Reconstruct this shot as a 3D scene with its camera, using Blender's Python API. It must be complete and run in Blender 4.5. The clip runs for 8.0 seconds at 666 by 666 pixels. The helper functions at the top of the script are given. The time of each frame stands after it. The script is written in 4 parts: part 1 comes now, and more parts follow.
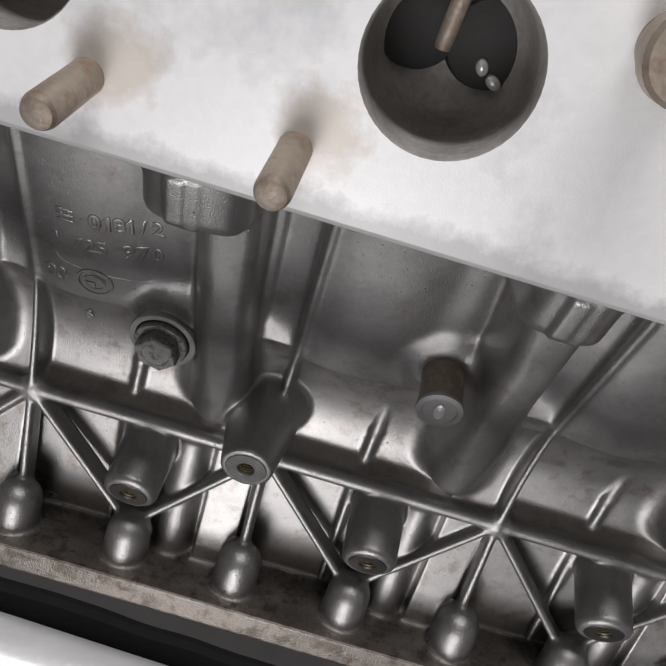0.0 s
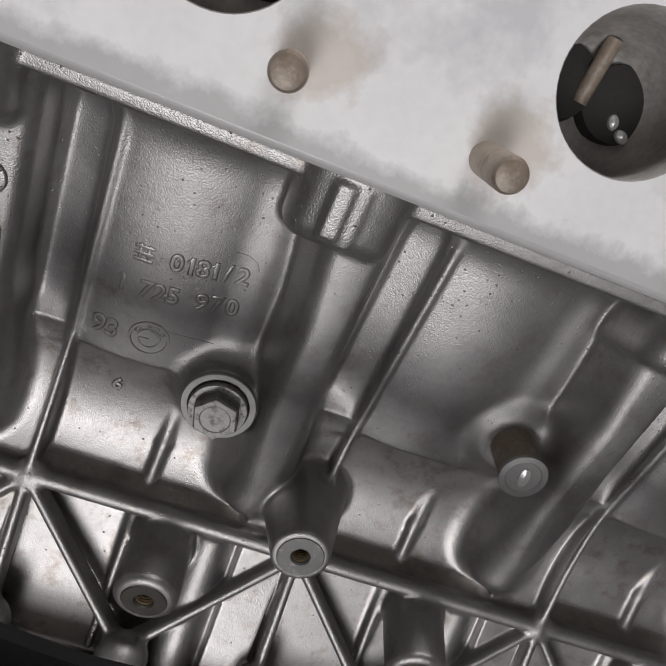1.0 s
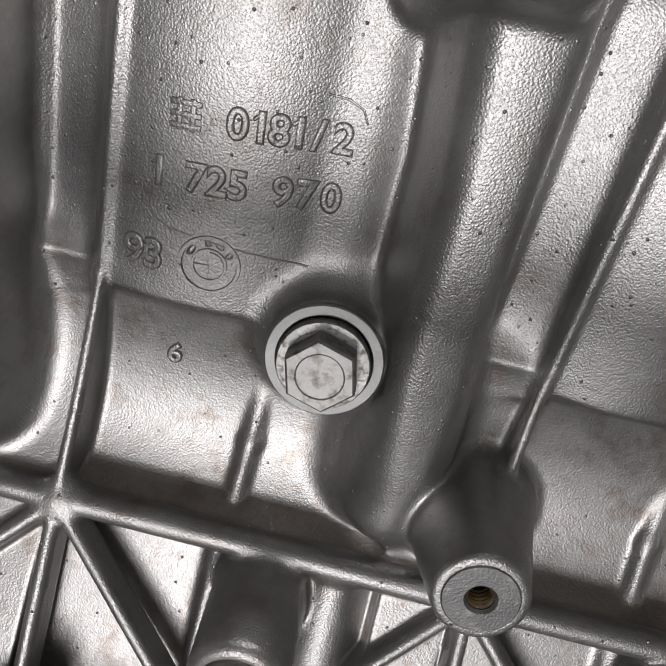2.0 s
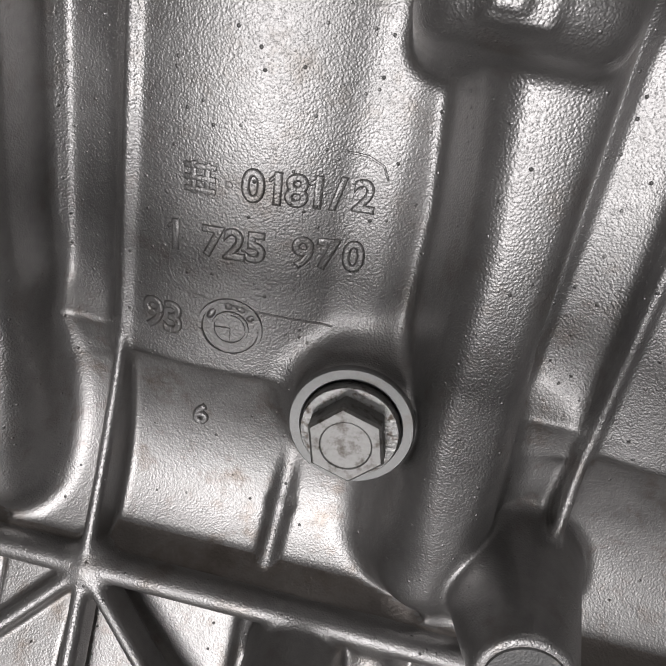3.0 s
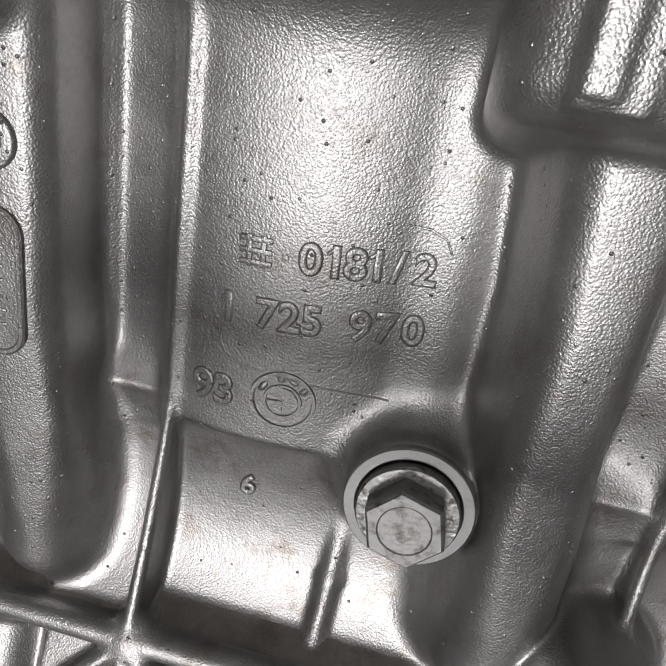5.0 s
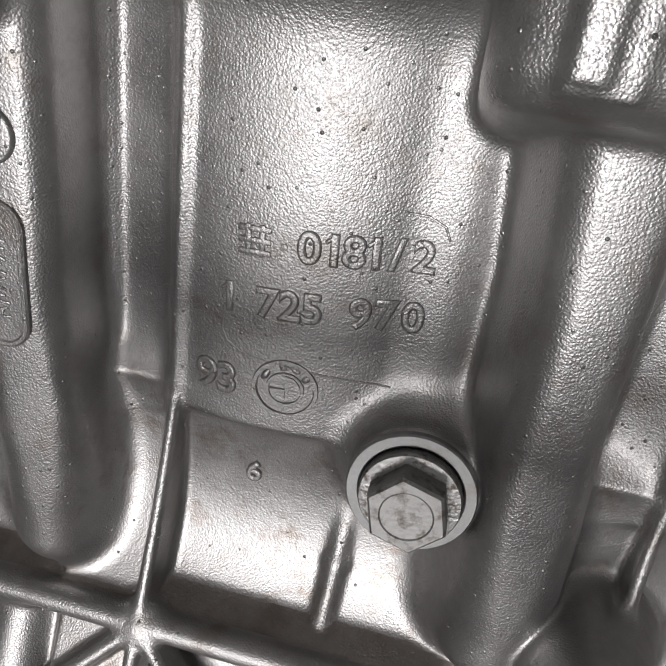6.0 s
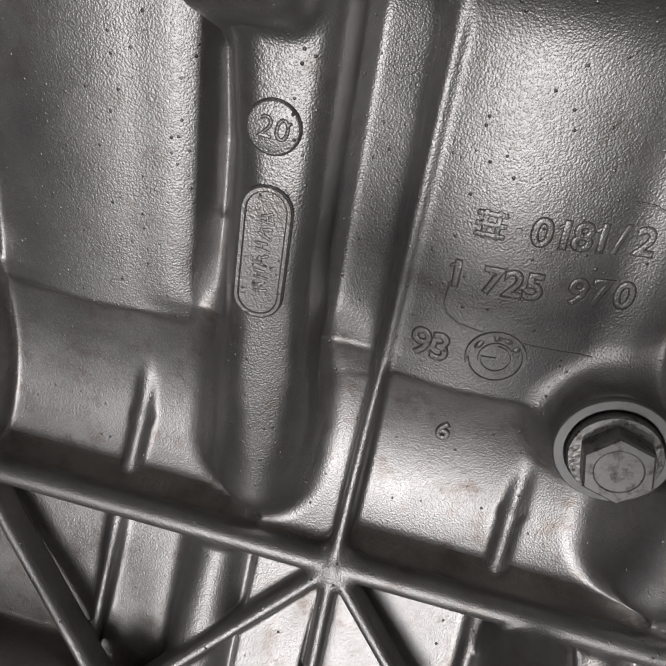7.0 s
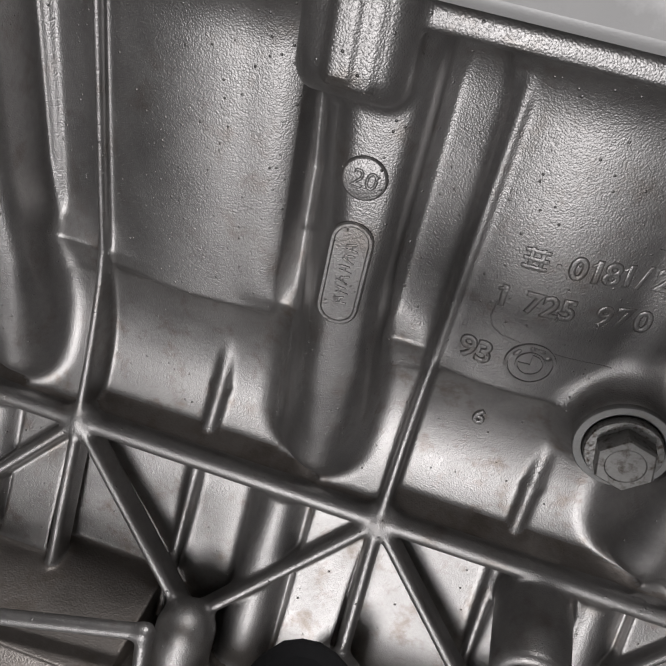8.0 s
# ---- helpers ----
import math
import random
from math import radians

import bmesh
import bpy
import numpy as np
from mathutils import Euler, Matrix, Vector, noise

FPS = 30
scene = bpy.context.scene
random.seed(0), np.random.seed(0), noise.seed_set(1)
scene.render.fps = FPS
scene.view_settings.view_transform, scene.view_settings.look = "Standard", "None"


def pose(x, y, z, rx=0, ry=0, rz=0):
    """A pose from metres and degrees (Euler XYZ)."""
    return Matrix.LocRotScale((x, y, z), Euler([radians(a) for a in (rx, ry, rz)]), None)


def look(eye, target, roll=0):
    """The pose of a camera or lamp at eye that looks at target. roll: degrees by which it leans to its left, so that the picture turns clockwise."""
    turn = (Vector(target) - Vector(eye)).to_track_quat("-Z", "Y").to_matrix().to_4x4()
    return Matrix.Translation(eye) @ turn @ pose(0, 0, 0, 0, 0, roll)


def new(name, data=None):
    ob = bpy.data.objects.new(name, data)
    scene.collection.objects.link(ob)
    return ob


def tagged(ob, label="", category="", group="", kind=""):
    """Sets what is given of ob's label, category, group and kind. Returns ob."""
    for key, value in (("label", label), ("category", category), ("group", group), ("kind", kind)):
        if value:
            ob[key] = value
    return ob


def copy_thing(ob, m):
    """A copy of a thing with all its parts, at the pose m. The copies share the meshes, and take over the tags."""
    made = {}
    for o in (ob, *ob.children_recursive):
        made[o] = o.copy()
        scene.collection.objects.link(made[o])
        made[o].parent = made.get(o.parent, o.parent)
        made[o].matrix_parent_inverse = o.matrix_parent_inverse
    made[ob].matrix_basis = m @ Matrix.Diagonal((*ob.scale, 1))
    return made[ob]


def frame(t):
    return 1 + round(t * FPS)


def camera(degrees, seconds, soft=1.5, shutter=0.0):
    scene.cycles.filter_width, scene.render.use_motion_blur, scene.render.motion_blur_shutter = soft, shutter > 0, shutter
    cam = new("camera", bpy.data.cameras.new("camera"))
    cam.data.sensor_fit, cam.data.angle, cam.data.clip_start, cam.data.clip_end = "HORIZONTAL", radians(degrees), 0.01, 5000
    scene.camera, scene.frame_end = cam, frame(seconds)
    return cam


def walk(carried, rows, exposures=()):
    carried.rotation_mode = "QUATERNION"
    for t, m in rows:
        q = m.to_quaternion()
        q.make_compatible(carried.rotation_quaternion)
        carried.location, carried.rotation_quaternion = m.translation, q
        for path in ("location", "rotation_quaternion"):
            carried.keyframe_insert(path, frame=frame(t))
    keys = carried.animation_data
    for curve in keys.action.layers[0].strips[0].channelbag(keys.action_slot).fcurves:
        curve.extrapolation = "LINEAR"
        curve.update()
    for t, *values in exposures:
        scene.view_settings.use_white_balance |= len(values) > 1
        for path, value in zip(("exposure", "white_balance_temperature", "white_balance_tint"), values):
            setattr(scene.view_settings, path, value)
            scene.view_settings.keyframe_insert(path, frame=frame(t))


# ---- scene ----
import functools

# The block is laid out in its own frame (x along the crank line, y into the block,
# z up the crankcase skirt) and then rolled about x so that this side faces up and out.
ROLL, LIFT = 60.0, 0.30
G = Matrix.Translation((0, 0, LIFT)) @ Matrix.Rotation(radians(-ROLL), 4, "X")

cam = camera(49.0, 8.0)
PATH = [
    (0, (0.1055, 0.0237, 0.6038), (0.1090, 0.0446, 0.4050), 26.09),
    (0.2, (0.1020, 0.0014, 0.5969), (0.1148, 0.0413, 0.4013), 36.41),
    (0.5, (0.0959, -0.0219, 0.5919), (0.0981, 0.0400, 0.4018), 19.13),
    (0.8, (0.0582, -0.0268, 0.5847), (0.0768, 0.0484, 0.4003), 31.24),
    (1, (0.0414, -0.0348, 0.5721), (0.0734, 0.0464, 0.3921), 39.11),
    (1.2, (0.0522, -0.0497, 0.5530), (0.0726, 0.0355, 0.3732), 30.90),
    (1.5, (0.0536, -0.0470, 0.5261), (0.0678, 0.0507, 0.3522), 24.21),
    (1.7, (0.0521, -0.0395, 0.5006), (0.0555, 0.0530, 0.3232), 16.88),
    (2.8, (0.0597, -0.0227, 0.4624), (0.0538, 0.0668, 0.2836), 10.14),
    (3, (0.0558, -0.0192, 0.4756), (0.0409, 0.0724, 0.2984), 4.60),
    (3.5, (0.0447, -0.0140, 0.4830), (0.0287, 0.0814, 0.3080), 5.34),
    (4, (0.0454, -0.0127, 0.4828), (0.0299, 0.0810, 0.3068), 5.66),
    (4.5, (0.0465, -0.0114, 0.4748), (0.0267, 0.0852, 0.3008), 3.53),
    (6, (0.0510, -0.0087, 0.4758), (0.0233, 0.0818, 0.2997), -2.46),
    (6.5, (0.0374, -0.0166, 0.4805), (0.0110, 0.0655, 0.3000), -3.29),
    (6.8, (0.0219, -0.0232, 0.4871), (-0.0038, 0.0588, 0.3066), -2.74),
    (7, (0.0091, -0.0255, 0.4911), (-0.0157, 0.0566, 0.3104), -1.68),
    (7.2, (0.0026, -0.0239, 0.4906), (-0.0244, 0.0516, 0.3074), -2.82),
    (7.5, (-0.0002, -0.0253, 0.4906), (-0.0124, 0.0452, 0.3038), 5.46),
    (7.8, (0.0005, -0.0228, 0.5051), (-0.0174, 0.0461, 0.3182), 2.07),
    (8, (-0.0039, -0.0256, 0.5262), (-0.0273, 0.0387, 0.3383), -1.75),
]
walk(cam, [(t, look(eye, target, roll)) for t, eye, target, roll in PATH],
     exposures=[(0.0, 0.15), (0.5, 0.19), (0.8, 0.14), (1.0, 0.07), (1.5, 0.38), (1.7, 0.45), (2.8, 0.32), (3.5, 0.54), (4.5, 0.63), (6.0, 0.7), (6.5, 0.6), (7.0, 0.06), (7.5, 0.14), (8.0, 0.0)])

# ---- world and light ----
world = bpy.data.worlds.new("workshop_air")
scene.world = world
world.use_nodes = True
wn = world.node_tree.nodes
wn["Background"].inputs["Color"].default_value = (0.8, 0.88, 1.0, 1)
wn["Background"].inputs["Strength"].default_value = 0.06


def lamp(name, eye, target, sx, sy, watts, colour):
    data = bpy.data.lights.new(name, "AREA")
    data.shape, data.size, data.size_y, data.energy, data.color = "RECTANGLE", sx, sy, watts, colour
    ob = new(name, data)
    ob.matrix_world = look(eye, target)
    return tagged(ob, kind="structure")


# daylight through a low window with a wider one above it
DAY = (1.0, 0.975, 0.985)
lamp("window_light", (-0.03, -2.44, 1.345), (-0.03, 0, 1.345), 0.76, 0.51, 19, DAY)
lamp("window_light", (-0.03, -2.44, 2.050), (-0.03, 0, 2.050), 1.04, 0.90, 21, DAY)
# unseen fill lamp, added behind the engine to brighten the bench rail
lamp("rail_fill_light", (0.15, 1.05, 1.78), (0.1, -0.1, 0.4), 0.9, 0.2, 15, (1.0, 0.975, 0.98))

# ---- materials ----


def material(name, colour, metallic, rough, grain=0.0, grain_scale=900.0, coarse=0.0, coarse_scale=120.0,
             tint=0.12, tint_scale=60.0, rough_var=0.1, second=None, second_amount=0.5, second_scale=90.0, specks=0.0, pits=0.0, beads=False):
    m = bpy.data.materials.new(name)
    m.use_nodes = True
    nt = m.node_tree
    n, l = nt.nodes, nt.links
    b = n["Principled BSDF"]
    b.inputs["Metallic"].default_value = metallic
    co = n.new("ShaderNodeTexCoord")

    def noise_node(scale, detail=3.0, roughness=0.55):
        t = n.new("ShaderNodeTexNoise")
        t.inputs["Scale"].default_value = scale
        t.inputs["Detail"].default_value = detail
        t.inputs["Roughness"].default_value = roughness
        l.new(co.outputs["Object"], t.inputs["Vector"])
        return t

    big, small = noise_node(tint_scale, 4), noise_node(tint_scale * 9, 2)
    ramp = n.new("ShaderNodeValToRGB")
    ramp.color_ramp.elements[0].position, ramp.color_ramp.elements[1].position = 0.3, 0.7
    ramp.color_ramp.elements[0].color = (*[c * (1 - tint) for c in colour], 1)
    ramp.color_ramp.elements[1].color = (*[min(1, c * (1 + tint)) for c in colour], 1)
    mixf = n.new("ShaderNodeMath")
    mixf.operation = "MULTIPLY_ADD"
    mixf.inputs[1].default_value = 0.65
    sm = n.new("ShaderNodeMath")
    sm.operation = "MULTIPLY"
    sm.inputs[1].default_value = 0.35
    l.new(small.outputs["Fac"], sm.inputs[0])
    l.new(big.outputs["Fac"], mixf.inputs[0])
    l.new(sm.outputs[0], mixf.inputs[2])
    l.new(mixf.outputs[0], ramp.inputs["Fac"])
    out = ramp.outputs["Color"]
    if second:
        mask = noise_node(second_scale, 5, 0.65)
        r2 = n.new("ShaderNodeValToRGB")
        r2.color_ramp.elements[0].position, r2.color_ramp.elements[1].position = 0.62 - 0.3 * second_amount, 0.78 - 0.3 * second_amount
        mx = n.new("ShaderNodeMix")
        mx.data_type = "RGBA"
        l.new(mask.outputs["Fac"], r2.inputs["Fac"])
        l.new(r2.outputs["Color"], mx.inputs["Factor"])
        l.new(out, mx.inputs["A"])
        mx.inputs["B"].default_value = (*second, 1)
        out = mx.outputs["Result"]
    cell = None
    if specks or pits:
        cell = n.new("ShaderNodeTexVoronoi")
        cell.inputs["Scale"].default_value = 400
        l.new(co.outputs["Object"], cell.inputs["Vector"])
        split = n.new("ShaderNodeSeparateColor")
        l.new(cell.outputs["Color"], split.inputs["Color"])

        def dots(channel, share, r0, r1):
            near = n.new("ShaderNodeMapRange")
            near.inputs["From Min"].default_value, near.inputs["From Max"].default_value = r1, r0
            l.new(cell.outputs["Distance"], near.inputs["Value"])
            some = n.new("ShaderNodeMath")
            some.operation = "LESS_THAN"
            some.inputs[1].default_value = share
            l.new(split.outputs[channel], some.inputs[0])
            both = n.new("ShaderNodeMath")
            both.operation = "MULTIPLY"
            l.new(near.outputs["Result"], both.inputs[0])
            l.new(some.outputs[0], both.inputs[1])
            return both.outputs[0]
    if pits:
        px = n.new("ShaderNodeMix")
        px.data_type = "RGBA"
        l.new(dots("Green", pits, 0.04, 0.10), px.inputs["Factor"])
        l.new(out, px.inputs["A"])
        px.inputs["B"].default_value = (0.09, 0.08, 0.07, 1)
        out = px.outputs["Result"]
    l.new(out, b.inputs["Base Color"])
    rr = n.new("ShaderNodeMapRange")
    rr.inputs["To Min"].default_value = max(0.03, rough - rough_var)
    rr.inputs["To Max"].default_value = min(1, rough + rough_var)
    l.new(big.outputs["Fac"], rr.inputs["Value"])
    l.new(rr.outputs["Result"], b.inputs["Roughness"])
    last = None
    for dist, scale in ((coarse, coarse_scale), (grain, grain_scale)):
        if dist:
            bp = n.new("ShaderNodeBump")
            bp.inputs["Strength"].default_value = 1.0
            bp.inputs["Distance"].default_value = dist
            if beads and dist == grain:
                t = n.new("ShaderNodeTexVoronoi")
                t.feature = "SMOOTH_F1"
                t.inputs["Scale"].default_value, t.inputs["Smoothness"].default_value = scale, 0.8
                warp = n.new("ShaderNodeVectorMath")
                warp.operation = "MULTIPLY_ADD"
                warp.inputs[1].default_value = (0.0004, 0.0004, 0.0004)
                l.new(noise_node(scale * 0.6, 1).outputs["Color"], warp.inputs[0])
                l.new(co.outputs["Object"], warp.inputs[2])
                l.new(warp.outputs["Vector"], t.inputs["Vector"])
                bp.invert = True
                l.new(t.outputs["Distance"], bp.inputs["Height"])
            else:
                t = noise_node(scale, 1, 0.4)
                l.new(t.outputs["Fac"], bp.inputs["Height"])
            if last:
                l.new(last.outputs["Normal"], bp.inputs["Normal"])
            last = bp
    if specks:
        bp = n.new("ShaderNodeBump")
        bp.inputs["Strength"].default_value = 1.0
        bp.inputs["Distance"].default_value = 0.00022
        l.new(dots("Red", specks, 0.02, 0.15), bp.inputs["Height"])
        l.new(last.outputs["Normal"], bp.inputs["Normal"])
        last = bp
    if last:
        l.new(last.outputs["Normal"], b.inputs["Normal"])
    return m


CAST = material("cast_aluminium", (0.385, 0.377, 0.372), 0.95, 0.445, grain=0.000085, grain_scale=2500, coarse=0.000035, coarse_scale=700, beads=True,
                tint=0.16, second=(0.31, 0.288, 0.268), second_amount=0.24, specks=0.60)
SKIRT = material("skirt_casting", (0.385, 0.376, 0.369), 0.95, 0.43, grain=0.000058, grain_scale=2400, coarse=0.00004, coarse_scale=500, beads=True,
                 tint=0.14, tint_scale=110, second=(0.28, 0.25, 0.225), second_amount=0.3, second_scale=130, specks=0.2, pits=0.002)
# dark reflection on the tapped boss faces, put into their colour
DIM_FACE = material("dim_boss_face", (0.15, 0.142, 0.132), 0.95, 0.42, grain=0.00008, grain_scale=1800, tint=0.2, tint_scale=150)
LEDGE = material("grimy_casting", (0.33, 0.305, 0.285), 0.95, 0.42, grain=0.00011, grain_scale=1600, coarse=0.00005, coarse_scale=250, tint=0.15, second=(0.24, 0.212, 0.19), second_amount=0.4, second_scale=60)
STAINED = material("oil_stained_casting", (0.21, 0.19, 0.168), 0.85, 0.47, grain=0.00014, grain_scale=1200, coarse=0.00006, coarse_scale=250,
                   tint=0.3, tint_scale=90, second=(0.11, 0.095, 0.08), second_amount=0.5, second_scale=160, specks=0.1, pits=0.05)
MACHINED = material("machined_aluminium", (0.94, 0.94, 0.945), 0.1, 0.40, grain=0.00003, grain_scale=2500, tint=0.06, tint_scale=35,
                    second=(0.73, 0.735, 0.75), second_amount=0.30, second_scale=26)


def stain(mat, colour, build):
    """Lay a stain over a material: build(nodes, links, position) gives its mask."""
    n, l = mat.node_tree.nodes, mat.node_tree.links
    b = n["Principled BSDF"]
    old = b.inputs["Base Color"].links[0].from_socket
    co = n.new("ShaderNodeTexCoord")
    t = n.new("ShaderNodeTexNoise")
    t.inputs["Scale"].default_value, t.inputs["Detail"].default_value, t.inputs["Roughness"].default_value = 110, 5, 0.65
    l.new(co.outputs["Object"], t.inputs["Vector"])
    mx = n.new("ShaderNodeMix")
    mx.data_type = "RGBA"
    mx.inputs["B"].default_value = (*colour, 1)
    l.new(build(n, l, co.outputs["Object"], t.outputs["Fac"]), mx.inputs["Factor"])
    l.new(old, mx.inputs["A"])
    l.new(mx.outputs["Result"], b.inputs["Base Color"])


def spot(x, y, z, r, amount):
    """A ragged round stain about a place."""
    def build(n, l, pos, fac):
        d = n.new("ShaderNodeVectorMath")
        d.operation = "DISTANCE"
        d.inputs[1].default_value = (x, y, z)
        l.new(pos, d.inputs[0])
        a = n.new("ShaderNodeMath")
        a.operation = "MULTIPLY_ADD"
        a.inputs[1].default_value, a.inputs[2].default_value = 0.022, -0.011
        l.new(fac, a.inputs[0])
        c = n.new("ShaderNodeMath")
        l.new(d.outputs["Value"], c.inputs[0])
        l.new(a.outputs[0], c.inputs[1])
        m = n.new("ShaderNodeMapRange")
        m.inputs["From Min"].default_value, m.inputs["From Max"].default_value = r, r * 0.5
        m.inputs["To Max"].default_value = amount
        l.new(c.outputs[0], m.inputs["Value"])
        return m.outputs["Result"]
    return build


def seam(z0, z1, amount):
    """A ragged band of gasket residue along the lower edge."""
    def build(n, l, pos, fac):
        sep = n.new("ShaderNodeSeparateXYZ")
        l.new(pos, sep.inputs[0])
        a = n.new("ShaderNodeMath")
        a.operation = "MULTIPLY_ADD"
        a.inputs[1].default_value = 0.012
        l.new(fac, a.inputs[0])
        l.new(sep.outputs["Z"], a.inputs[2])
        m = n.new("ShaderNodeMapRange")
        m.inputs["From Min"].default_value, m.inputs["From Max"].default_value = z1, z0
        m.inputs["To Max"].default_value = amount
        l.new(a.outputs[0], m.inputs["Value"])
        return m.outputs["Result"]
    return build


stain(MACHINED, (0.46, 0.46, 0.455), seam(0.1340, 0.1385, 0.75))
for sx, sz in ((0.041, 0.141), (0.090, 0.139), (0.158, 0.177)):
    stain(MACHINED, (0.60, 0.50, 0.40), spot(sx + 0.004, -0.088, sz + 0.006, 0.013, 0.55))
BRIGHT = material("zinc_steel", (0.33, 0.328, 0.32), 0.9, 0.42, grain=0.00010, grain_scale=1300, tint=0.2, tint_scale=120, second=(0.10, 0.08, 0.065), second_amount=0.42, second_scale=700, rough_var=0.15)
HEAD = material("worn_zinc_head", (0.35, 0.345, 0.335), 0.85, 0.44, grain=0.00004, grain_scale=1300, tint=0.16, tint_scale=160, second=(0.15, 0.135, 0.12), second_amount=0.38, second_scale=420, rough_var=0.12)
WASHER = material("dull_washer", (0.31, 0.31, 0.305), 0.8, 0.47, grain=0.00003, grain_scale=1800, tint=0.14, tint_scale=140, second=(0.26, 0.25, 0.235), second_amount=0.28, second_scale=300)
DISC = material("grey_disc", (0.40, 0.40, 0.395), 0.7, 0.5, grain=0.00004, grain_scale=1800, tint=0.1)
# for the fitting's bright oval and the painted port glints
PALE_BRIGHT = material("bright_oval_and_glint", (0.86, 0.86, 0.85), 0.6, 0.3, grain=0.00003, tint=0.05)
FACE = material("milled_boss_face", (0.20, 0.20, 0.197), 0.9, 0.45, grain=0.00006, grain_scale=2200, tint=0.14, tint_scale=140, second=(0.34, 0.33, 0.31), second_amount=0.3, second_scale=300)
RUST = material("rusted_steel", (0.30, 0.24, 0.19), 0.35, 0.55, grain=0.0001, grain_scale=1200, tint=0.25, second=(0.38, 0.33, 0.28), second_amount=0.5, second_scale=200)
STUD = material("coppered_steel", (0.38, 0.315, 0.255), 0.4, 0.46, grain=0.00008, grain_scale=900, tint=0.2, second=(0.28, 0.18, 0.12), second_amount=0.35, second_scale=150)
SOOT = material("sooty_port", (0.44, 0.42, 0.40), 0.25, 0.42, grain=0.0002, grain_scale=400, tint=0.4)
# near-black that stands for the shade inside throats and tapped holes
CAVITY_BLACK = material("black_cavity_shade", (0.028, 0.027, 0.026), 0.0, 0.7, grain=0.0001, grain_scale=500, tint=0.3)
BLACK = material("black_rubber", (0.014, 0.014, 0.015), 0.0, 0.8, grain=0.0001, grain_scale=700, tint=0.2)
BLACK.node_tree.nodes["Principled BSDF"].inputs["Specular IOR Level"].default_value = 0.12
CHROME = material("polished_tube", (0.86, 0.86, 0.87), 0.3, 0.36, grain=0.00002, grain_scale=900, tint=0.06)
CONCRETE = material("concrete_floor", (0.085, 0.082, 0.08), 0.0, 0.75, grain=0.0006, grain_scale=90, tint=0.2, tint_scale=3)
PLASTER = material("painted_plaster", (0.40, 0.392, 0.385), 0.0, 0.8, grain=0.0004, grain_scale=60, tint=0.06, tint_scale=2)
# for the unseen south wall, darkened to dim what the casting reflects
DIM_WALL = material("dim_reflection_wall", (0.10, 0.098, 0.096), 0.0, 0.8, grain=0.0008, grain_scale=40, tint=0.15, tint_scale=3)
BRASS = material("threaded_insert", (0.42, 0.33, 0.2), 0.9, 0.35, grain=0.00005, grain_scale=900)

# ---- frames of the casting ----
LEAN = radians(27)
SA, CA = math.sin(LEAN), math.cos(LEAN)
U, W = Vector((0, -SA, CA)), Vector((0, -CA, -SA))   # up the cylinder bank; out of its side
P = 0.099                                            # bore spacing


def at(x, s, n):
    """A place from x, the height up the bank and the distance out of its side."""
    return Vector((x, 0, 0)) + s * U + n * W


def bank(x, s, n, turn=0.0):
    """A frame on the bank: local x along the block, y up the bank, z outwards, turned about the bank's axis."""
    z = (W * math.cos(turn) + Vector((1, 0, 0)) * math.sin(turn))
    xx = (Vector((1, 0, 0)) * math.cos(turn) - W * math.sin(turn))
    m = Matrix((xx, U, z)).transposed().to_4x4()
    m.translation = at(x, s, n)
    return m


RISE = radians(20)
PLUG_RISE = radians(7)                               # the drain and sensor threads rise less
PLUG_AXIS = W * math.cos(PLUG_RISE) + U * math.sin(PLUG_RISE)
HUB_AXIS = W * math.cos(RISE / 2) + U * math.sin(RISE / 2)


def drilled(x, s, n, rise=RISE):
    """A frame on a drilled boss: local z along its axis."""
    return bank(x, s, n) @ Matrix.Rotation(-rise, 4, "X")


def part(name, bm, mat, parent=None, label="", m=None, smooth=35):
    me = bpy.data.meshes.new(name)
    if m is not None:
        bm.transform(m)
    bmesh.ops.recalc_face_normals(bm, faces=bm.faces)
    bm.to_mesh(me)
    bm.free()
    me.materials.append(mat)
    if smooth:
        me.shade_smooth()
        me.set_sharp_from_angle(angle=radians(smooth))
    ob = new(name, me)
    if parent:
        ob.parent = parent
    if label:
        ob["label"] = label
    return ob


def thing(name, label, category, group="", kind=""):
    ob = new(name)
    ob.matrix_world = G
    return tagged(ob, label, category, group, kind)


def lathe(bm, profile, segments=48, closed=True):
    """Turn a profile of (radius, height) about z."""
    rings = []
    for r, h in profile:
        if r < 1e-7:
            rings.append([bm.verts.new((0, 0, h))])
        else:
            rings.append([bm.verts.new((r * math.cos(2 * math.pi * i / segments), r * math.sin(2 * math.pi * i / segments), h)) for i in range(segments)])
    for a, b in zip(rings, rings[1:]):
        for i in range(segments):
            j = (i + 1) % segments
            vs = [a[i % len(a)], a[j % len(a)], b[j % len(b)], b[i % len(b)]]
            vs = list(dict.fromkeys(vs))
            if len(vs) > 2:
                bm.faces.new(vs)
    return bm


def box(bm, x0, x1, y0, y1, z0, z1, bevel=0.0, segments=2):
    g = bmesh.ops.create_cube(bm, size=1, matrix=Matrix.Translation(((x0 + x1) / 2, (y0 + y1) / 2, (z0 + z1) / 2)) @ Matrix.Diagonal((x1 - x0, y1 - y0, z1 - z0, 1)))
    if bevel:
        edges = list({e for v in g["verts"] for e in v.link_edges})
        bmesh.ops.bevel(bm, geom=edges, offset=bevel, segments=segments, affect="EDGES", profile=0.5)
    return bm


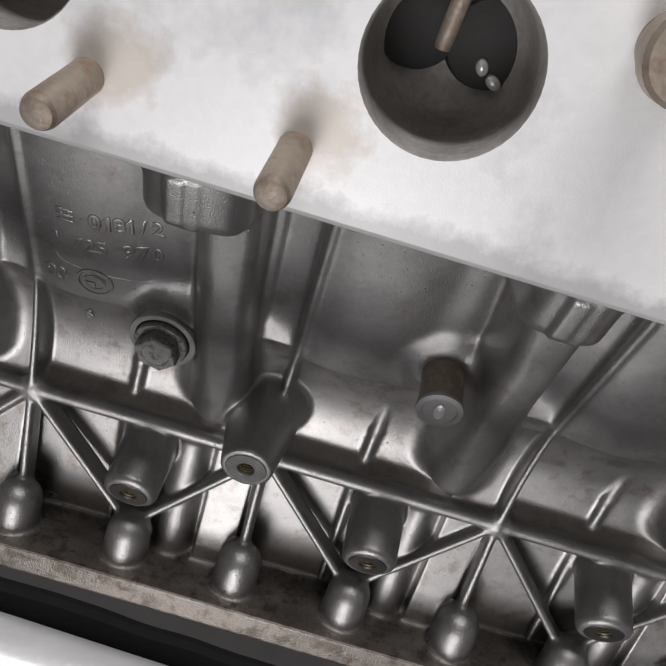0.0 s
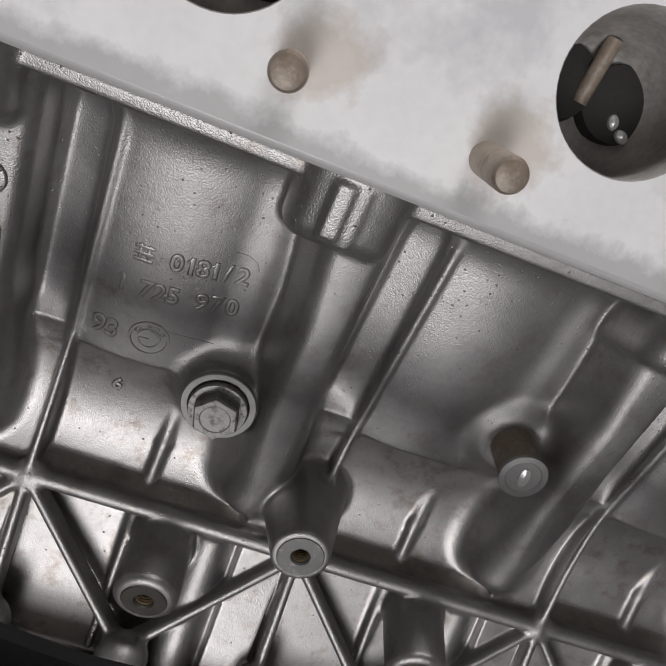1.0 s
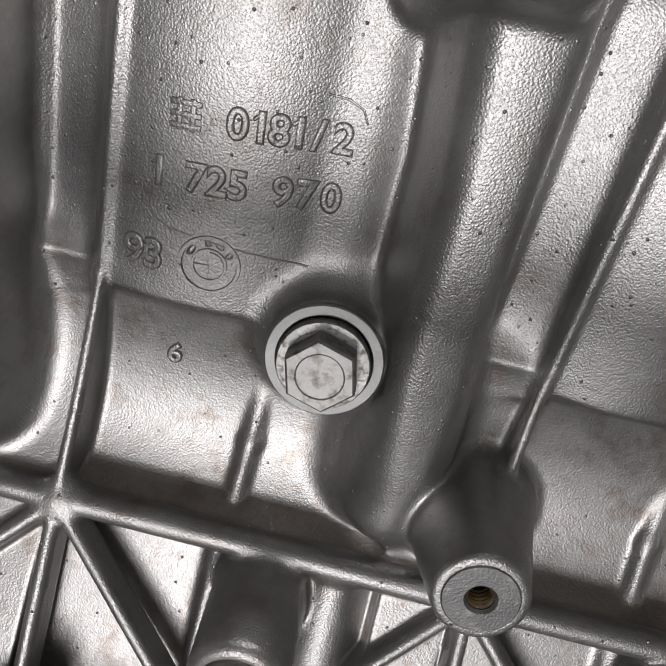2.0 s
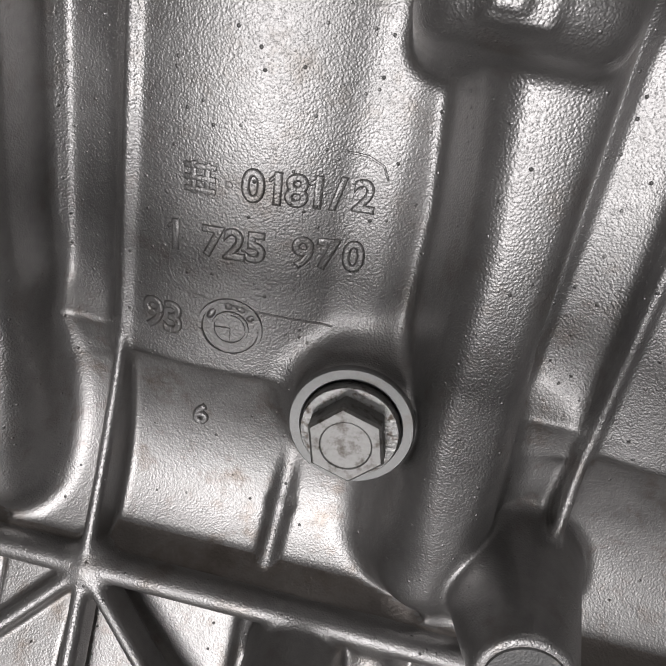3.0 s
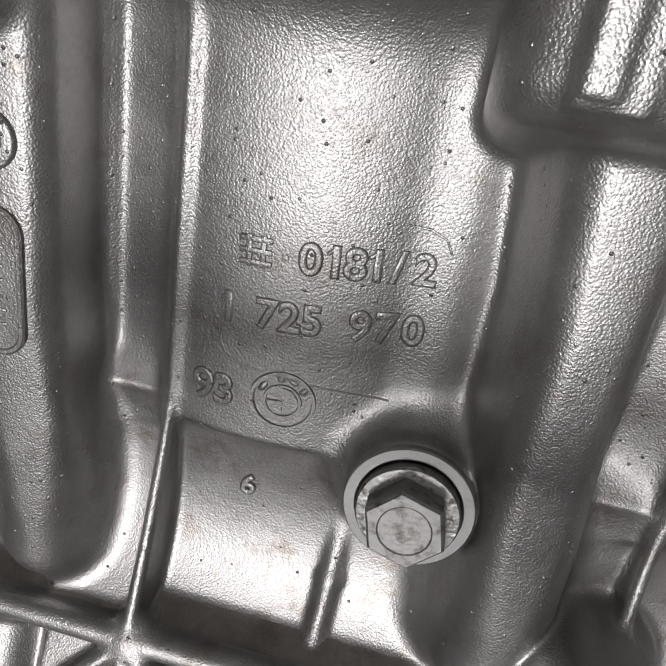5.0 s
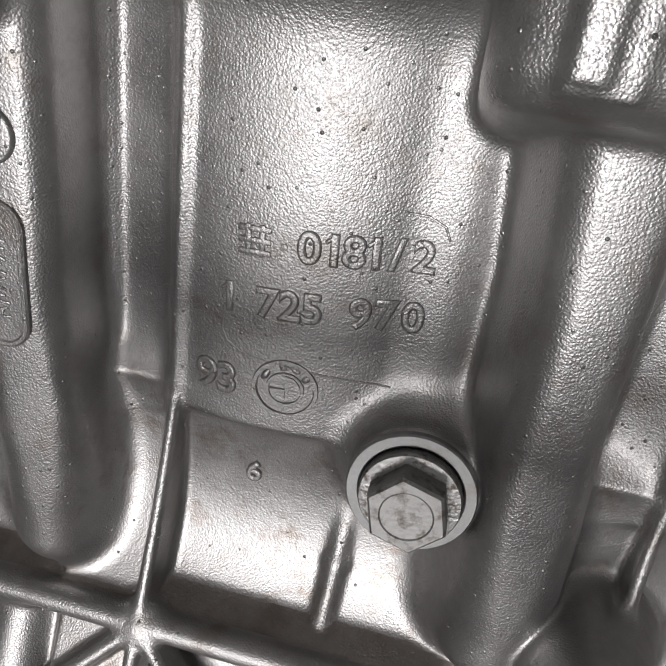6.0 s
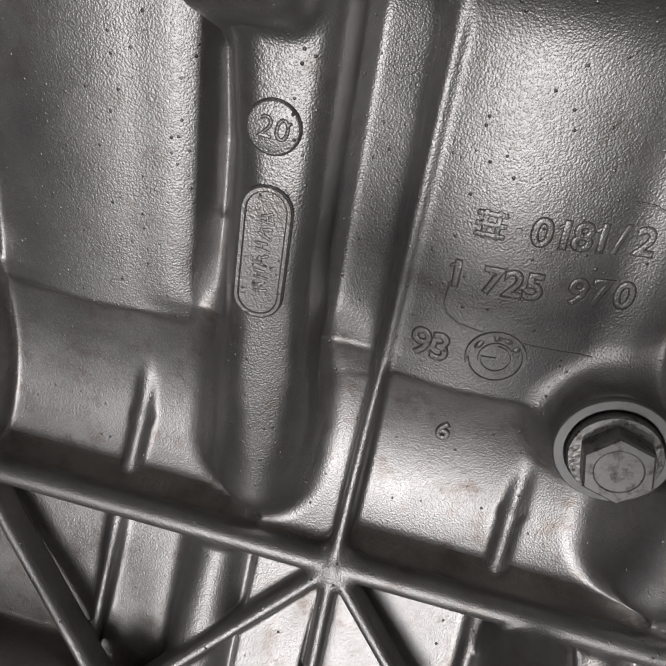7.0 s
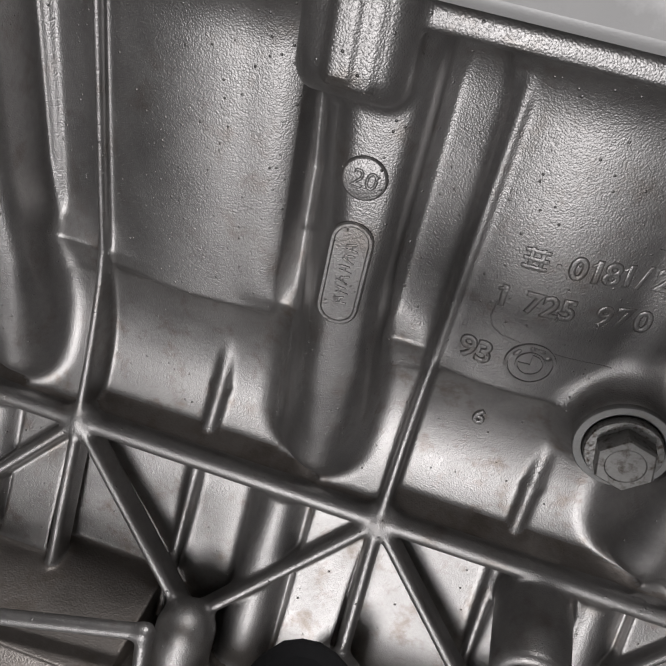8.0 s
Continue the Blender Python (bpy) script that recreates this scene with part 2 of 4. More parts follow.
def tube(bm, points, radius, segments=12):
    """A round tube through points."""
    pts = [Vector(p) for p in points]
    rings = []
    for i, p in enumerate(pts):
        d = (pts[min(i + 1, len(pts) - 1)] - pts[max(i - 1, 0)]).normalized()
        a = d.orthogonal().normalized() if not rings else (ref - d * ref.dot(d)).normalized()
        ref = a
        b = d.cross(a)
        rings.append([bm.verts.new(p + radius * (a * math.cos(2 * math.pi * k / segments) + b * math.sin(2 * math.pi * k / segments))) for k in range(segments)])
    for r0, r1 in zip(rings, rings[1:]):
        for k in range(segments):
            bm.faces.new((r0[k], r0[(k + 1) % segments], r1[(k + 1) % segments], r1[k]))
    bm.faces.new(rings[0][::-1])
    bm.faces.new(rings[-1])
    return bm


# ---- the engine block, a filleted casting grown from rounded solids ----
STEP = 0.0007
ORIGIN = np.array((-0.172, -0.088, -0.080))
SHAPE = (689, 178, 299)
GX, GY, GZ = [(ORIGIN[i] + STEP * np.arange(SHAPE[i])).astype(np.float32) for i in range(3)]
field = np.full(SHAPE, 1.0, np.float32)
owner = np.zeros(SHAPE, np.int16)
owners = ["crankcase_wall"]


def blend(name, solid, low, high, k=0.003, cut=False, vary=None):
    """Join a solid, given by its distance, to the casting with a fillet of about k, or of vary(x, y, z) at most k."""
    if name not in owners:
        owners.append(name)
    idx = owners.index(name)
    sl = tuple(slice(max(0, int((low[i] - k * 2 - ORIGIN[i]) / STEP)), min(SHAPE[i], int((high[i] + k * 2 - ORIGIN[i]) / STEP) + 2)) for i in range(3))
    if any(s.stop <= s.start for s in sl):
        return
    x, y, z = np.meshgrid(GX[sl[0]], GY[sl[1]], GZ[sl[2]], indexing="ij", sparse=True)
    d = solid(x, y, z).astype(np.float32)
    f = field[sl]
    if vary:
        k = vary(x, y, z)
    if cut:
        h = np.maximum(k - np.abs(f + d), 0) / k
        field[sl] = np.maximum(f, -d) + h * h * k * 0.25
        return
    owner[sl] = np.where(d < f, idx, owner[sl])
    h = np.maximum(k - np.abs(f - d), 0) / k
    field[sl] = np.minimum(f, d) - h * h * k * 0.25


def su(x, y, z):
    return -SA * y + CA * z + 0 * x


def wn_(x, y, z):
    return -CA * y - SA * z + 0 * x


def rod(a, b, r, r2=None):
    a, b = np.array(a, np.float32), np.array(b, np.float32)
    ab = b - a
    r2 = r if r2 is None else r2

    def d(x, y, z):
        t = np.clip(((x - a[0]) * ab[0] + (y - a[1]) * ab[1] + (z - a[2]) * ab[2]) / float(ab @ ab), 0, 1)
        return np.sqrt((x - a[0] - t * ab[0]) ** 2 + (y - a[1] - t * ab[1]) ** 2 + (z - a[2] - t * ab[2]) ** 2) - (r + (r2 - r) * t)
    return d


def add_rod(name, a, b, r, k=0.003, r2=None, cut=False):
    rr = max(r, r2 or r)
    blend(name, rod(a, b, r, r2), [min(p, q) - rr for p, q in zip(a, b)], [max(p, q) + rr for p, q in zip(a, b)], k, cut)


def plug(a, b, r, edge, r2=None):
    """A flat-ended cylinder with rounded edges."""
    a, b = np.array(a, np.float32), np.array(b, np.float32)
    length = float(np.linalg.norm(b - a))
    ax = (b - a) / length
    r2 = r if r2 is None else r2

    def d(x, y, z):
        t = (x - a[0]) * ax[0] + (y - a[1]) * ax[1] + (z - a[2]) * ax[2]
        q = np.sqrt(np.maximum((x - a[0]) ** 2 + (y - a[1]) ** 2 + (z - a[2]) ** 2 - t * t, 0))
        dr = q - (r + (r2 - r) * np.clip(t / length, 0, 1)) + edge
        dt = np.abs(t - length / 2) - length / 2 + edge
        return np.minimum(np.maximum(dr, dt), 0) + np.sqrt(np.maximum(dr, 0) ** 2 + np.maximum(dt, 0) ** 2) - edge
    return d


def add_plug(name, a, b, r, edge=0.001, k=0.003, r2=None, cut=False):
    rr = max(r, r2 or r)
    blend(name, plug(a, b, r, edge, r2), [min(p, q) - rr for p, q in zip(a, b)], [max(p, q) + rr for p, q in zip(a, b)], k, cut)


def slab(x0, x1, s0, s1, n0, n1, edge):
    """A rounded box in the bank's frame."""
    def d(x, y, z):
        s, n = su(0, y, z), wn_(0, y, z)
        qx = np.abs(x - (x0 + x1) / 2) - (x1 - x0) / 2 + edge
        qs = np.abs(s - (s0 + s1) / 2) - (s1 - s0) / 2 + edge
        qn = np.abs(n - (n0 + n1) / 2) - (n1 - n0) / 2 + edge
        return np.minimum(np.maximum(np.maximum(qx, qs), qn), 0) + np.sqrt(np.maximum(qx, 0) ** 2 + np.maximum(qs, 0) ** 2 + np.maximum(qn, 0) ** 2) - edge
    return d


def add_slab(name, x0, x1, s0, s1, n0, n1, edge=0.002, k=0.003):
    c = [at(x, s, n) for x in (x0, x1) for s in (s0, s1) for n in (n0, n1)]
    blend(name, slab(x0, x1, s0, s1, n0, n1, edge), [min(v[i] for v in c) for i in range(3)], [max(v[i] for v in c) for i in range(3)], k)


def fin(p, q, depth):
    """A rod from p to q that is carried straight back by depth."""
    a, ab = np.array(p[:3], np.float32), np.array(q[:3], np.float32) - np.array(p[:3], np.float32)
    flat = float(ab[0] ** 2 + ab[2] ** 2)
    lean = math.sqrt(flat / float(ab @ ab))

    def d(x, y, z):
        t = np.clip(((x - a[0]) * ab[0] + (z - a[2]) * ab[2]) / flat, 0, 1)
        dy = y - a[1] - t * ab[1]
        back = np.clip(dy, 0, depth)
        dy = np.where(dy < 0, dy * lean, dy)
        return np.sqrt((x - a[0] - t * ab[0]) ** 2 + (dy - back) ** 2 + (z - a[2] - t * ab[2]) ** 2) - (p[3] + (q[3] - p[3]) * t) - 0.06 * back
    return d


def add_chain(name, points, k=0.003, depth=0.0):
    """A bead along (x, y, z, radius) points, deepened into a fin."""
    rods = [fin(p, q, depth) if depth else rod(p[:3], q[:3], p[3], q[3]) for p, q in zip(points, points[1:])]
    r = max(p[3] for p in points)
    low = [min(p[i] for p in points) - r for i in range(3)]
    high = [max(p[i] for p in points) + r + (depth if i == 1 else 0) for i in range(3)]
    blend(name, lambda x, y, z: functools.reduce(np.minimum, [d(x, y, z) for d in rods]), low, high, k)


def curve_through(points, steps=6):
    """A smooth line through (x, y, z, radius) points."""
    pts = [np.array(p, float) for p in points]
    pts = [2 * pts[0] - pts[1]] + pts + [2 * pts[-1] - pts[-2]]
    out = []
    for a, b, c, d in zip(pts, pts[1:], pts[2:], pts[3:]):
        for i in range(steps):
            t = i / steps
            out.append(0.5 * (2 * b + (c - a) * t + (2 * a - 5 * b + 4 * c - d) * t * t + (3 * b - a - 3 * c + d) * t ** 3))
    return out + [pts[-2]]


LOW, HIGH = tuple(ORIGIN), tuple(ORIGIN + STEP * np.array(SHAPE))
X0, X1 = -0.170, 0.308
BAYS = (-2, -1, 0, 1, 2, 3)

# the skirt and the wall behind everything
def scoop(z, deepest, bend=10.0):
    """How far in the recessed wall lies: hollow between the rail and the jackets, falling back below the rail."""
    hollow = deepest - bend * (np.clip(z, 0.0, 0.056) - 0.0130) ** 2
    return np.where(z > 0.001, hollow, 0.0068 - 0.075 * z)


blend("crankcase_wall", lambda x, y, z: np.maximum((scoop(z, 0.0071) - y) * 0.96, z - 0.075) + 0 * x, LOW, HIGH, 0.001)
# cylinder jackets
JX, JR, JN = 0.0200, 0.072, -0.0119
for b in BAYS:
    cx = JX + b * P

    turned = 0.010 if b == -1 else 0.0               # this jacket's crown sits nearer the column
    end = 0.0300 if b == -1 else 0.0335

    def jacket(x, y, z, cx=cx, turned=turned, end=end):
        s, n = su(0, y, z), wn_(0, y, z)
        dr = np.sqrt((x - cx - turned) ** 2 + (n - (JN - JR)) ** 2) - JR + 0.002
        ds = 0.050 - s + 0.002
        dr = np.maximum(dr, np.maximum(cx - 0.0185 - x, x - cx - end))
        return np.minimum(np.maximum(dr, ds), 0) + np.sqrt(np.maximum(dr, 0) ** 2 + np.maximum(ds, 0) ** 2) - 0.002
    blend("cylinder_jacket_%d" % b, jacket, (cx - 0.017, LOW[1], 0.0), (cx + 0.034, 0.04, HIGH[2]), 0.003)
# flat strip beside each jacket, with a bead on it; the jacket's raised left edge and its rolled right edge
for b in BAYS:
    add_slab("jacket_strip_%d" % b, -0.0200 + b * P, 0.0050 + b * P, 0.0482, 0.150, -0.05, -0.0204, 0.0014, 0.002)
    right = 0.0020 + b * P

    def strip_face(x, y, z, right=right):
        s, n = su(0, y, z), wn_(0, y, z)
        return np.maximum(np.maximum(n + 0.0162 - 0.26 * (x - right), 0.0484 - s), np.maximum(right - 0.0178 - x, x - right))
    blend("jacket_strip_%d" % b, strip_face, (right - 0.020, LOW[1], 0.0), (right, 0.04, HIGH[2]), 0.003)
    add_chain("jacket_strip_%d" % b, [(*at(-0.0146 + b * P, 0.056, -0.0200), 0.0012), (*at(-0.0144 + b * P, 0.134, -0.0194), 0.0016)], 0.0022)
    rx, rn, fill = (0.0475, -0.0225, -0.0260) if b == -1 else (0.0512, -0.0238, -0.0200)
    add_rod("jacket_roll_%d" % b, at(rx + 0.0008 + b * P, 0.060, rn), at(rx + b * P, 0.150, rn), 0.0066, 0.007)
    add_slab("cylinder_jacket_%d" % b, 0.0545 + b * P, 0.066 + b * P, 0.052, 0.150, -0.05, fill, 0.003, 0.005)
    mid = -0.0115 + b * P
    blend("crankcase_wall", lambda x, y, z: np.maximum(np.maximum((np.where(z > 0.001, scoop(z, 0.0035, 5.0), 0.0015) - y) * 0.96, np.abs(x - mid) - 0.0085), z - 0.056), (mid - 0.009, 0.0, LOW[2]), (mid + 0.009, HIGH[1], 0.057), 0.007)
# the deck lip
add_slab("deck_lip", X0, X1, 0.1403, 0.1455, -0.06, 0.0088, 0.0014, 0.018)
# head-bolt columns, flat-fronted with round flanks, and their pads
COLUMN_FRONT, COLUMN_R = 0.0012, 0.040
for b in BAYS:
    cx = -0.0284 + b * P
    lean = 0.0022 if b == 0 else 0.0

    def column(x, y, z, cx=cx, lean=lean):
        s, n = su(0, y, z), wn_(0, y, z)
        dx = x - cx - lean * s / 0.15
        e = 0.0040 + 0.0050 * np.clip((0.052 - s) / 0.03, 0, 1)
        left_side = (-dx - 0.0112 - 0.12 * np.clip(s - 0.094, 0, 0.03) + 0.40 * np.clip(n + 0.017, -0.02, 0.03)) * 0.93
        q = [np.sqrt(dx ** 2 + (n - COLUMN_FRONT + COLUMN_R) ** 2) - COLUMN_R + e, np.maximum(left_side, dx - 0.0109 - 0.09 * np.clip(0.078 - s, 0, 0.045) + 0.05 * (n + 0.004)) + e, 0.0065 - s + e + 0 * x]
        return np.minimum(functools.reduce(np.maximum, q), 0) + np.sqrt(sum(np.maximum(v, 0) ** 2 for v in q)) - e

    def foot(x, y, z):
        return 0.0026 + 0.0049 * np.clip((0.060 - su(x, y, z)) / 0.016, 0, 1)
    blend("bolt_column_%d" % b, column, (cx - 0.018, LOW[1], 0.0), (cx + 0.018, 0.03, HIGH[2]), 0.0075, vary=foot)
    left, shift = (0.0215, 0.0055) if b == 1 else (0.0150, 0.0)

    def pad(x, y, z, cx=cx, left=left, shift=shift):
        s, n = su(0, y, z), wn_(0, y, z)
        q = [np.abs(x - cx - (0.0085 - left) / 2) - (0.0085 + left) / 2 + 0.005, np.sqrt((x - cx + shift) ** 2 + (n + 0.0130) ** 2) - 0.0270 + 0.005, (0.1218 + 0.37 * n - s) * 0.938 + 0.005 + 0 * x]
        return np.minimum(functools.reduce(np.maximum, q), 0) + np.sqrt(sum(np.maximum(v, 0) ** 2 for v in q)) - 0.005
    blend("bolt_pad_%d" % b, pad, (cx - left, LOW[1], 0.05), (cx + 0.009, 0.03, HIGH[2]), 0.0025)
    add_slab("bolt_pad_%d" % b, cx - shift - 0.0070, cx - shift + 0.0022, 0.1282, 0.1450, -0.02, 0.0140, 0.0008, 0.0015)
    add_slab("bolt_pad_%d" % b, cx - shift - 0.0064, cx - shift - 0.0017, 0.1298, 0.1450, -0.02, 0.0149, 0.0008, 0.0010)
# ledge and rail
blend("ledge", lambda x, y, z: np.maximum(np.maximum((z - 1.0 * y - 0.0015) / 1.414, -z - 0.002), -0.001 - y) + 0 * x, (LOW[0], -0.004, -0.006), (HIGH[0], 0.02, 0.02), 0.0012)
add_rod("rail", (X0, -0.0004, -0.0004), (X1, -0.0004, -0.0004), 0.0033, 0.002)
# ribs down the jackets into each hub
for b in BAYS:
    rx = b * P
    add_rod("jacket_bead_%d" % b, at(0.0022 + rx, 0.131, -0.0142), at(0.0012 + rx, 0.054, -0.0144), 0.0013, 0.0016, 0.0011)
    line = [(*at(0.0010, 0.052, -0.0142), 0.0013), (*at(0.0007, 0.044, -0.0130), 0.0014), (*at(0.0002, 0.024, -0.0074), 0.0015), (0.0, -0.002, 0.001, 0.0016)]
    line = [(p[0] + rx, p[1], p[2], p[3]) for p in curve_through(line, 3)]
    add_chain("wall_rib_%d" % b, line, 0.0016, 0.010)
# vertical ridges in the recess, and the columns' lower ends below the rail
for b in BAYS:
    x = 0.0395 + b * P
    add_rod("recess_ridge_%d" % b, (x, 0.0066, 0.008), (x + 0.0005, 0.0064, 0.022), 0.0019, 0.0025)
    add_rod("recess_ridge_%d" % b, (x + 0.0005, 0.0064, 0.022), (x + 0.001, 0.0030, 0.043), 0.0019, 0.0025, 0.0012)
    add_rod("skirt_ridge_%d" % b, (x - 0.001, 0.0072, -0.06), (x - 0.001, 0.0072, 0.0), 0.0016, 0.003)
    cx = -0.031 + b * P
    add_rod("skirt_column_%d" % b, (cx, 0.0085, -0.07), (cx, 0.0085, -0.004), 0.0085, 0.004)
# hubs and the star of ribs on the skirt
for b in (-1, 0, 1, 2, 3):
    hx = b * P
    add_plug("hub_%d" % b, (hx + 0.0008, 0.012, 0.0), (hx + 0.0008, -0.0022, 0.0), 0.0050, 0.0015, 0.003)
    for j, (dx, dz) in enumerate(((-0.0495, -0.054), (0.0012, -0.054), (0.0495, -0.054))):
        for off in (0.0, 0.0026, 0.0052):
            add_rod("star_rib_%d_%d" % (b, j), (hx, -0.0014 + off, -0.001), (hx + dx, -0.0014 + off, dz), 0.0019 + 0.1 * off, 0.0016)
# pan flange and its bolt bosses
blend("pan_flange", lambda x, y, z: np.maximum(np.maximum(np.abs(z + 0.072) - 0.006, -0.021 - y) + 0.0012, 0) - 0.0012 + 0 * x, (LOW[0], -0.03, LOW[2]), (HIGH[0], HIGH[1], -0.06), 0.003)
for i in range(-2, 6):
    x = 0.051 + i * P / 2
    add_rod("pan_boss_%d" % i, (x, -0.0045, -0.0545), (x, -0.0055, -0.070), 0.0095, 0.0025, 0.0100)
# sloping mount shelf with a bar along its front
blend("mount_shelf", lambda x, y, z: np.maximum(np.maximum(z + 0.0475 - 0.40 * (y - 0.007), -0.030 - y), x + 0.062), (LOW[0], -0.032, LOW[2]), (-0.060, 0.03, -0.04), 0.002)
add_rod("mount_bar", (-0.128, -0.030, -0.0620), (-0.0535, -0.030, -0.0420), 0.0024, 0.002)
add_rod("mount_bar", (-0.0535, -0.030, -0.0420), (-0.0515, -0.029, -0.0640), 0.0024, 0.002)
# tapped bosses on the skirt, pointing out with the bank
for b in (0, 1, 2):
    x = 0.0515 + b * P
    add_plug("tapped_boss_%d" % b, at(x, -0.0120, -0.030), at(x - 0.0003, -0.0112, 0.0285), 0.0122, 0.0028, 0.0022, 0.0110)
for i, x in enumerate((0.0938, 0.2918)):
    tip = at(x, 0.0225, 0.0205)
    add_slab("hub_web_%d" % i, x - 0.0150, x + 0.0015, 0.012, 0.052, -0.05, -0.0215, 0.005, 0.008)
    add_plug("hub_boss_%d" % i, tip - 0.055 * HUB_AXIS, tip, 0.0195, 0.001, 0.003, 0.0098)
for b in (0, 1, 2):
    tip = at(0.0512 + b * P, -0.0112, 0.0284)
    add_plug("tapped_boss_%d" % b, tip - 0.008 * W, tip + 0.004 * W, 0.0031, 0.0003, 0.0004, cut=True)
tip = at(0.0938, 0.0225, 0.0205)
add_plug("hub_boss_0", tip - 0.008 * HUB_AXIS, tip + 0.004 * HUB_AXIS, 0.0030, 0.0003, 0.0004, cut=True)
# drain and sensor bosses on the jackets
tip = at(0.0526, 0.0518, -0.0031)
add_plug("drain_boss", tip - 0.045 * PLUG_AXIS, tip - 0.0105 * PLUG_AXIS, 0.0180, 0.0050, 0.006, 0.0158)
add_plug("drain_boss", tip - 0.045 * PLUG_AXIS, tip - 0.0019 * PLUG_AXIS, 0.0136, 0.0008, 0.0045, 0.0121)
add_plug("drain_boss", tip - 0.0021 * PLUG_AXIS, tip + 0.020 * PLUG_AXIS, 0.0131, 0.0005, 0.0020, cut=True)
tip = at(0.1508, 0.0713, 0.0055)
add_plug("sensor_boss", tip - 0.055 * PLUG_AXIS, tip - 0.0175 * PLUG_AXIS, 0.0160, 0.004, 0.007, 0.0128)



def skin_n(x, s):
    """How far out of the bank the casting's skin lies at x and s."""
    ns = np.arange(0.02, -0.045, -0.0001)
    p = np.array(at(x, s, 0))[None] + ns[:, None] * np.array(W)[None]
    q = (p - ORIGIN) / STEP
    i = np.clip(q.astype(int), 0, np.array(SHAPE) - 2)
    f = q - i
    val = 0
    for a in (0, 1):
        for b in (0, 1):
            for c in (0, 1):
                val = val + np.abs(1 - a - f[:, 0]) * np.abs(1 - b - f[:, 1]) * np.abs(1 - c - f[:, 2]) * field[i[:, 0] + a, i[:, 1] + b, i[:, 2] + c]
    return float(ns[np.argmax(val < 0)])


def on_skin(x, s, lift=0.0, tilt=2.5):
    """A frame on the casting's skin: local x along the block, y up, z off the skin."""
    e = 0.0012
    n = (skin_n(x - e, s) + skin_n(x + e, s) + skin_n(x, s - e) + skin_n(x, s + e)) / 4
    tx = (at(x + e, s, skin_n(x + e, s)) - at(x - e, s, skin_n(x - e, s))).normalized()
    ty = (at(x, s + e, skin_n(x, s + e)) - at(x, s - e, skin_n(x, s - e))).normalized()
    z = tx.cross(ty).normalized()
    m = Matrix((z.cross(tx).cross(z).normalized(), z.cross(tx).normalized(), z)).transposed().to_4x4()
    m.translation = at(x, s, n) + lift * z
    return m @ Matrix.Rotation(radians(tilt), 4, "Z")


# close the slab at its rims
field[[0, -1], :, :] = np.maximum(field[[0, -1], :, :], STEP)
field[:, [0, -1], :] = np.maximum(field[:, [0, -1], :], STEP)
field[:, :, [0, -1]] = np.maximum(field[:, :, [0, -1]], STEP)


def skin(f):
    """Vertices and quads of the zero surface, one vertex a cell."""
    neg = f < 0
    c = neg[:-1, :-1, :-1].astype(np.int8)
    for dx, dy, dz in ((1, 0, 0), (0, 1, 0), (0, 0, 1), (1, 1, 0), (1, 0, 1), (0, 1, 1), (1, 1, 1)):
        c = c + neg[dx:dx + c.shape[0], dy:dy + c.shape[1], dz:dz + c.shape[2]]
    cells = np.argwhere((c > 0) & (c < 8))
    number = np.full(c.shape, -1, np.int32)
    number[tuple(cells.T)] = np.arange(len(cells))
    corners = np.array([(i, j, k) for i in (0, 1) for j in (0, 1) for k in (0, 1)])
    val = np.stack([f[tuple((cells + o).T)] for o in corners], 1)
    acc, cnt = np.zeros((len(cells), 3)), np.zeros(len(cells))
    for a in range(8):
        for b in range(a + 1, 8):
            if np.abs(corners[a] - corners[b]).sum() == 1:
                m = (val[:, a] < 0) != (val[:, b] < 0)
                t = val[m, a] / (val[m, a] - val[m, b])
                acc[m] += corners[a] + t[:, None] * (corners[b] - corners[a])
                cnt[m] += 1
    verts = ORIGIN + STEP * (cells + acc / cnt[:, None])
    quads = []
    for axis in range(3):
        o1, o2 = [i for i in range(3) if i != axis]
        a = np.take(neg, range(0, neg.shape[axis] - 1), axis)
        b = np.take(neg, range(1, neg.shape[axis]), axis)
        e = np.argwhere(a != b)
        e = e[(e[:, o1] > 0) & (e[:, o2] > 0) & (e[:, o1] < neg.shape[o1] - 1) & (e[:, o2] < neg.shape[o2] - 1)]
        flip = a[tuple(e.T)]
        d1, d2 = np.eye(3, dtype=int)[o1], np.eye(3, dtype=int)[o2]
        q = np.stack([number[tuple((e - d).T)] for d in (0 * d1, d1, d1 + d2, d2)], 1)
        if axis == 1:
            flip = ~flip
        q[~flip] = q[~flip][:, ::-1]
        quads.append(q[:, ::-1])
    return verts, np.concatenate(quads), cells


verts, quads, cells = skin(field)
quads = quads[:, ::-1]


def sample(p):
    """The field at places."""
    q = (p - ORIGIN) / STEP
    i = np.clip(q.astype(np.int32), 0, np.array(SHAPE) - 2)
    f = (q - i).astype(np.float32)
    total = 0
    for a in (0, 1):
        for b in (0, 1):
            for c in (0, 1):
                weight = np.abs(1 - a - f[:, 0]) * np.abs(1 - b - f[:, 1]) * np.abs(1 - c - f[:, 2])
                total = total + weight * field[i[:, 0] + a, i[:, 1] + b, i[:, 2] + c]
    return total


normals = np.stack([sample(verts + STEP * e) - sample(verts - STEP * e) for e in np.eye(3)], 1)
normals /= np.maximum(np.linalg.norm(normals, axis=1), 1e-12)[:, None]
face_owner = owner[tuple(cells[quads[:, 0]].T)]
del owner

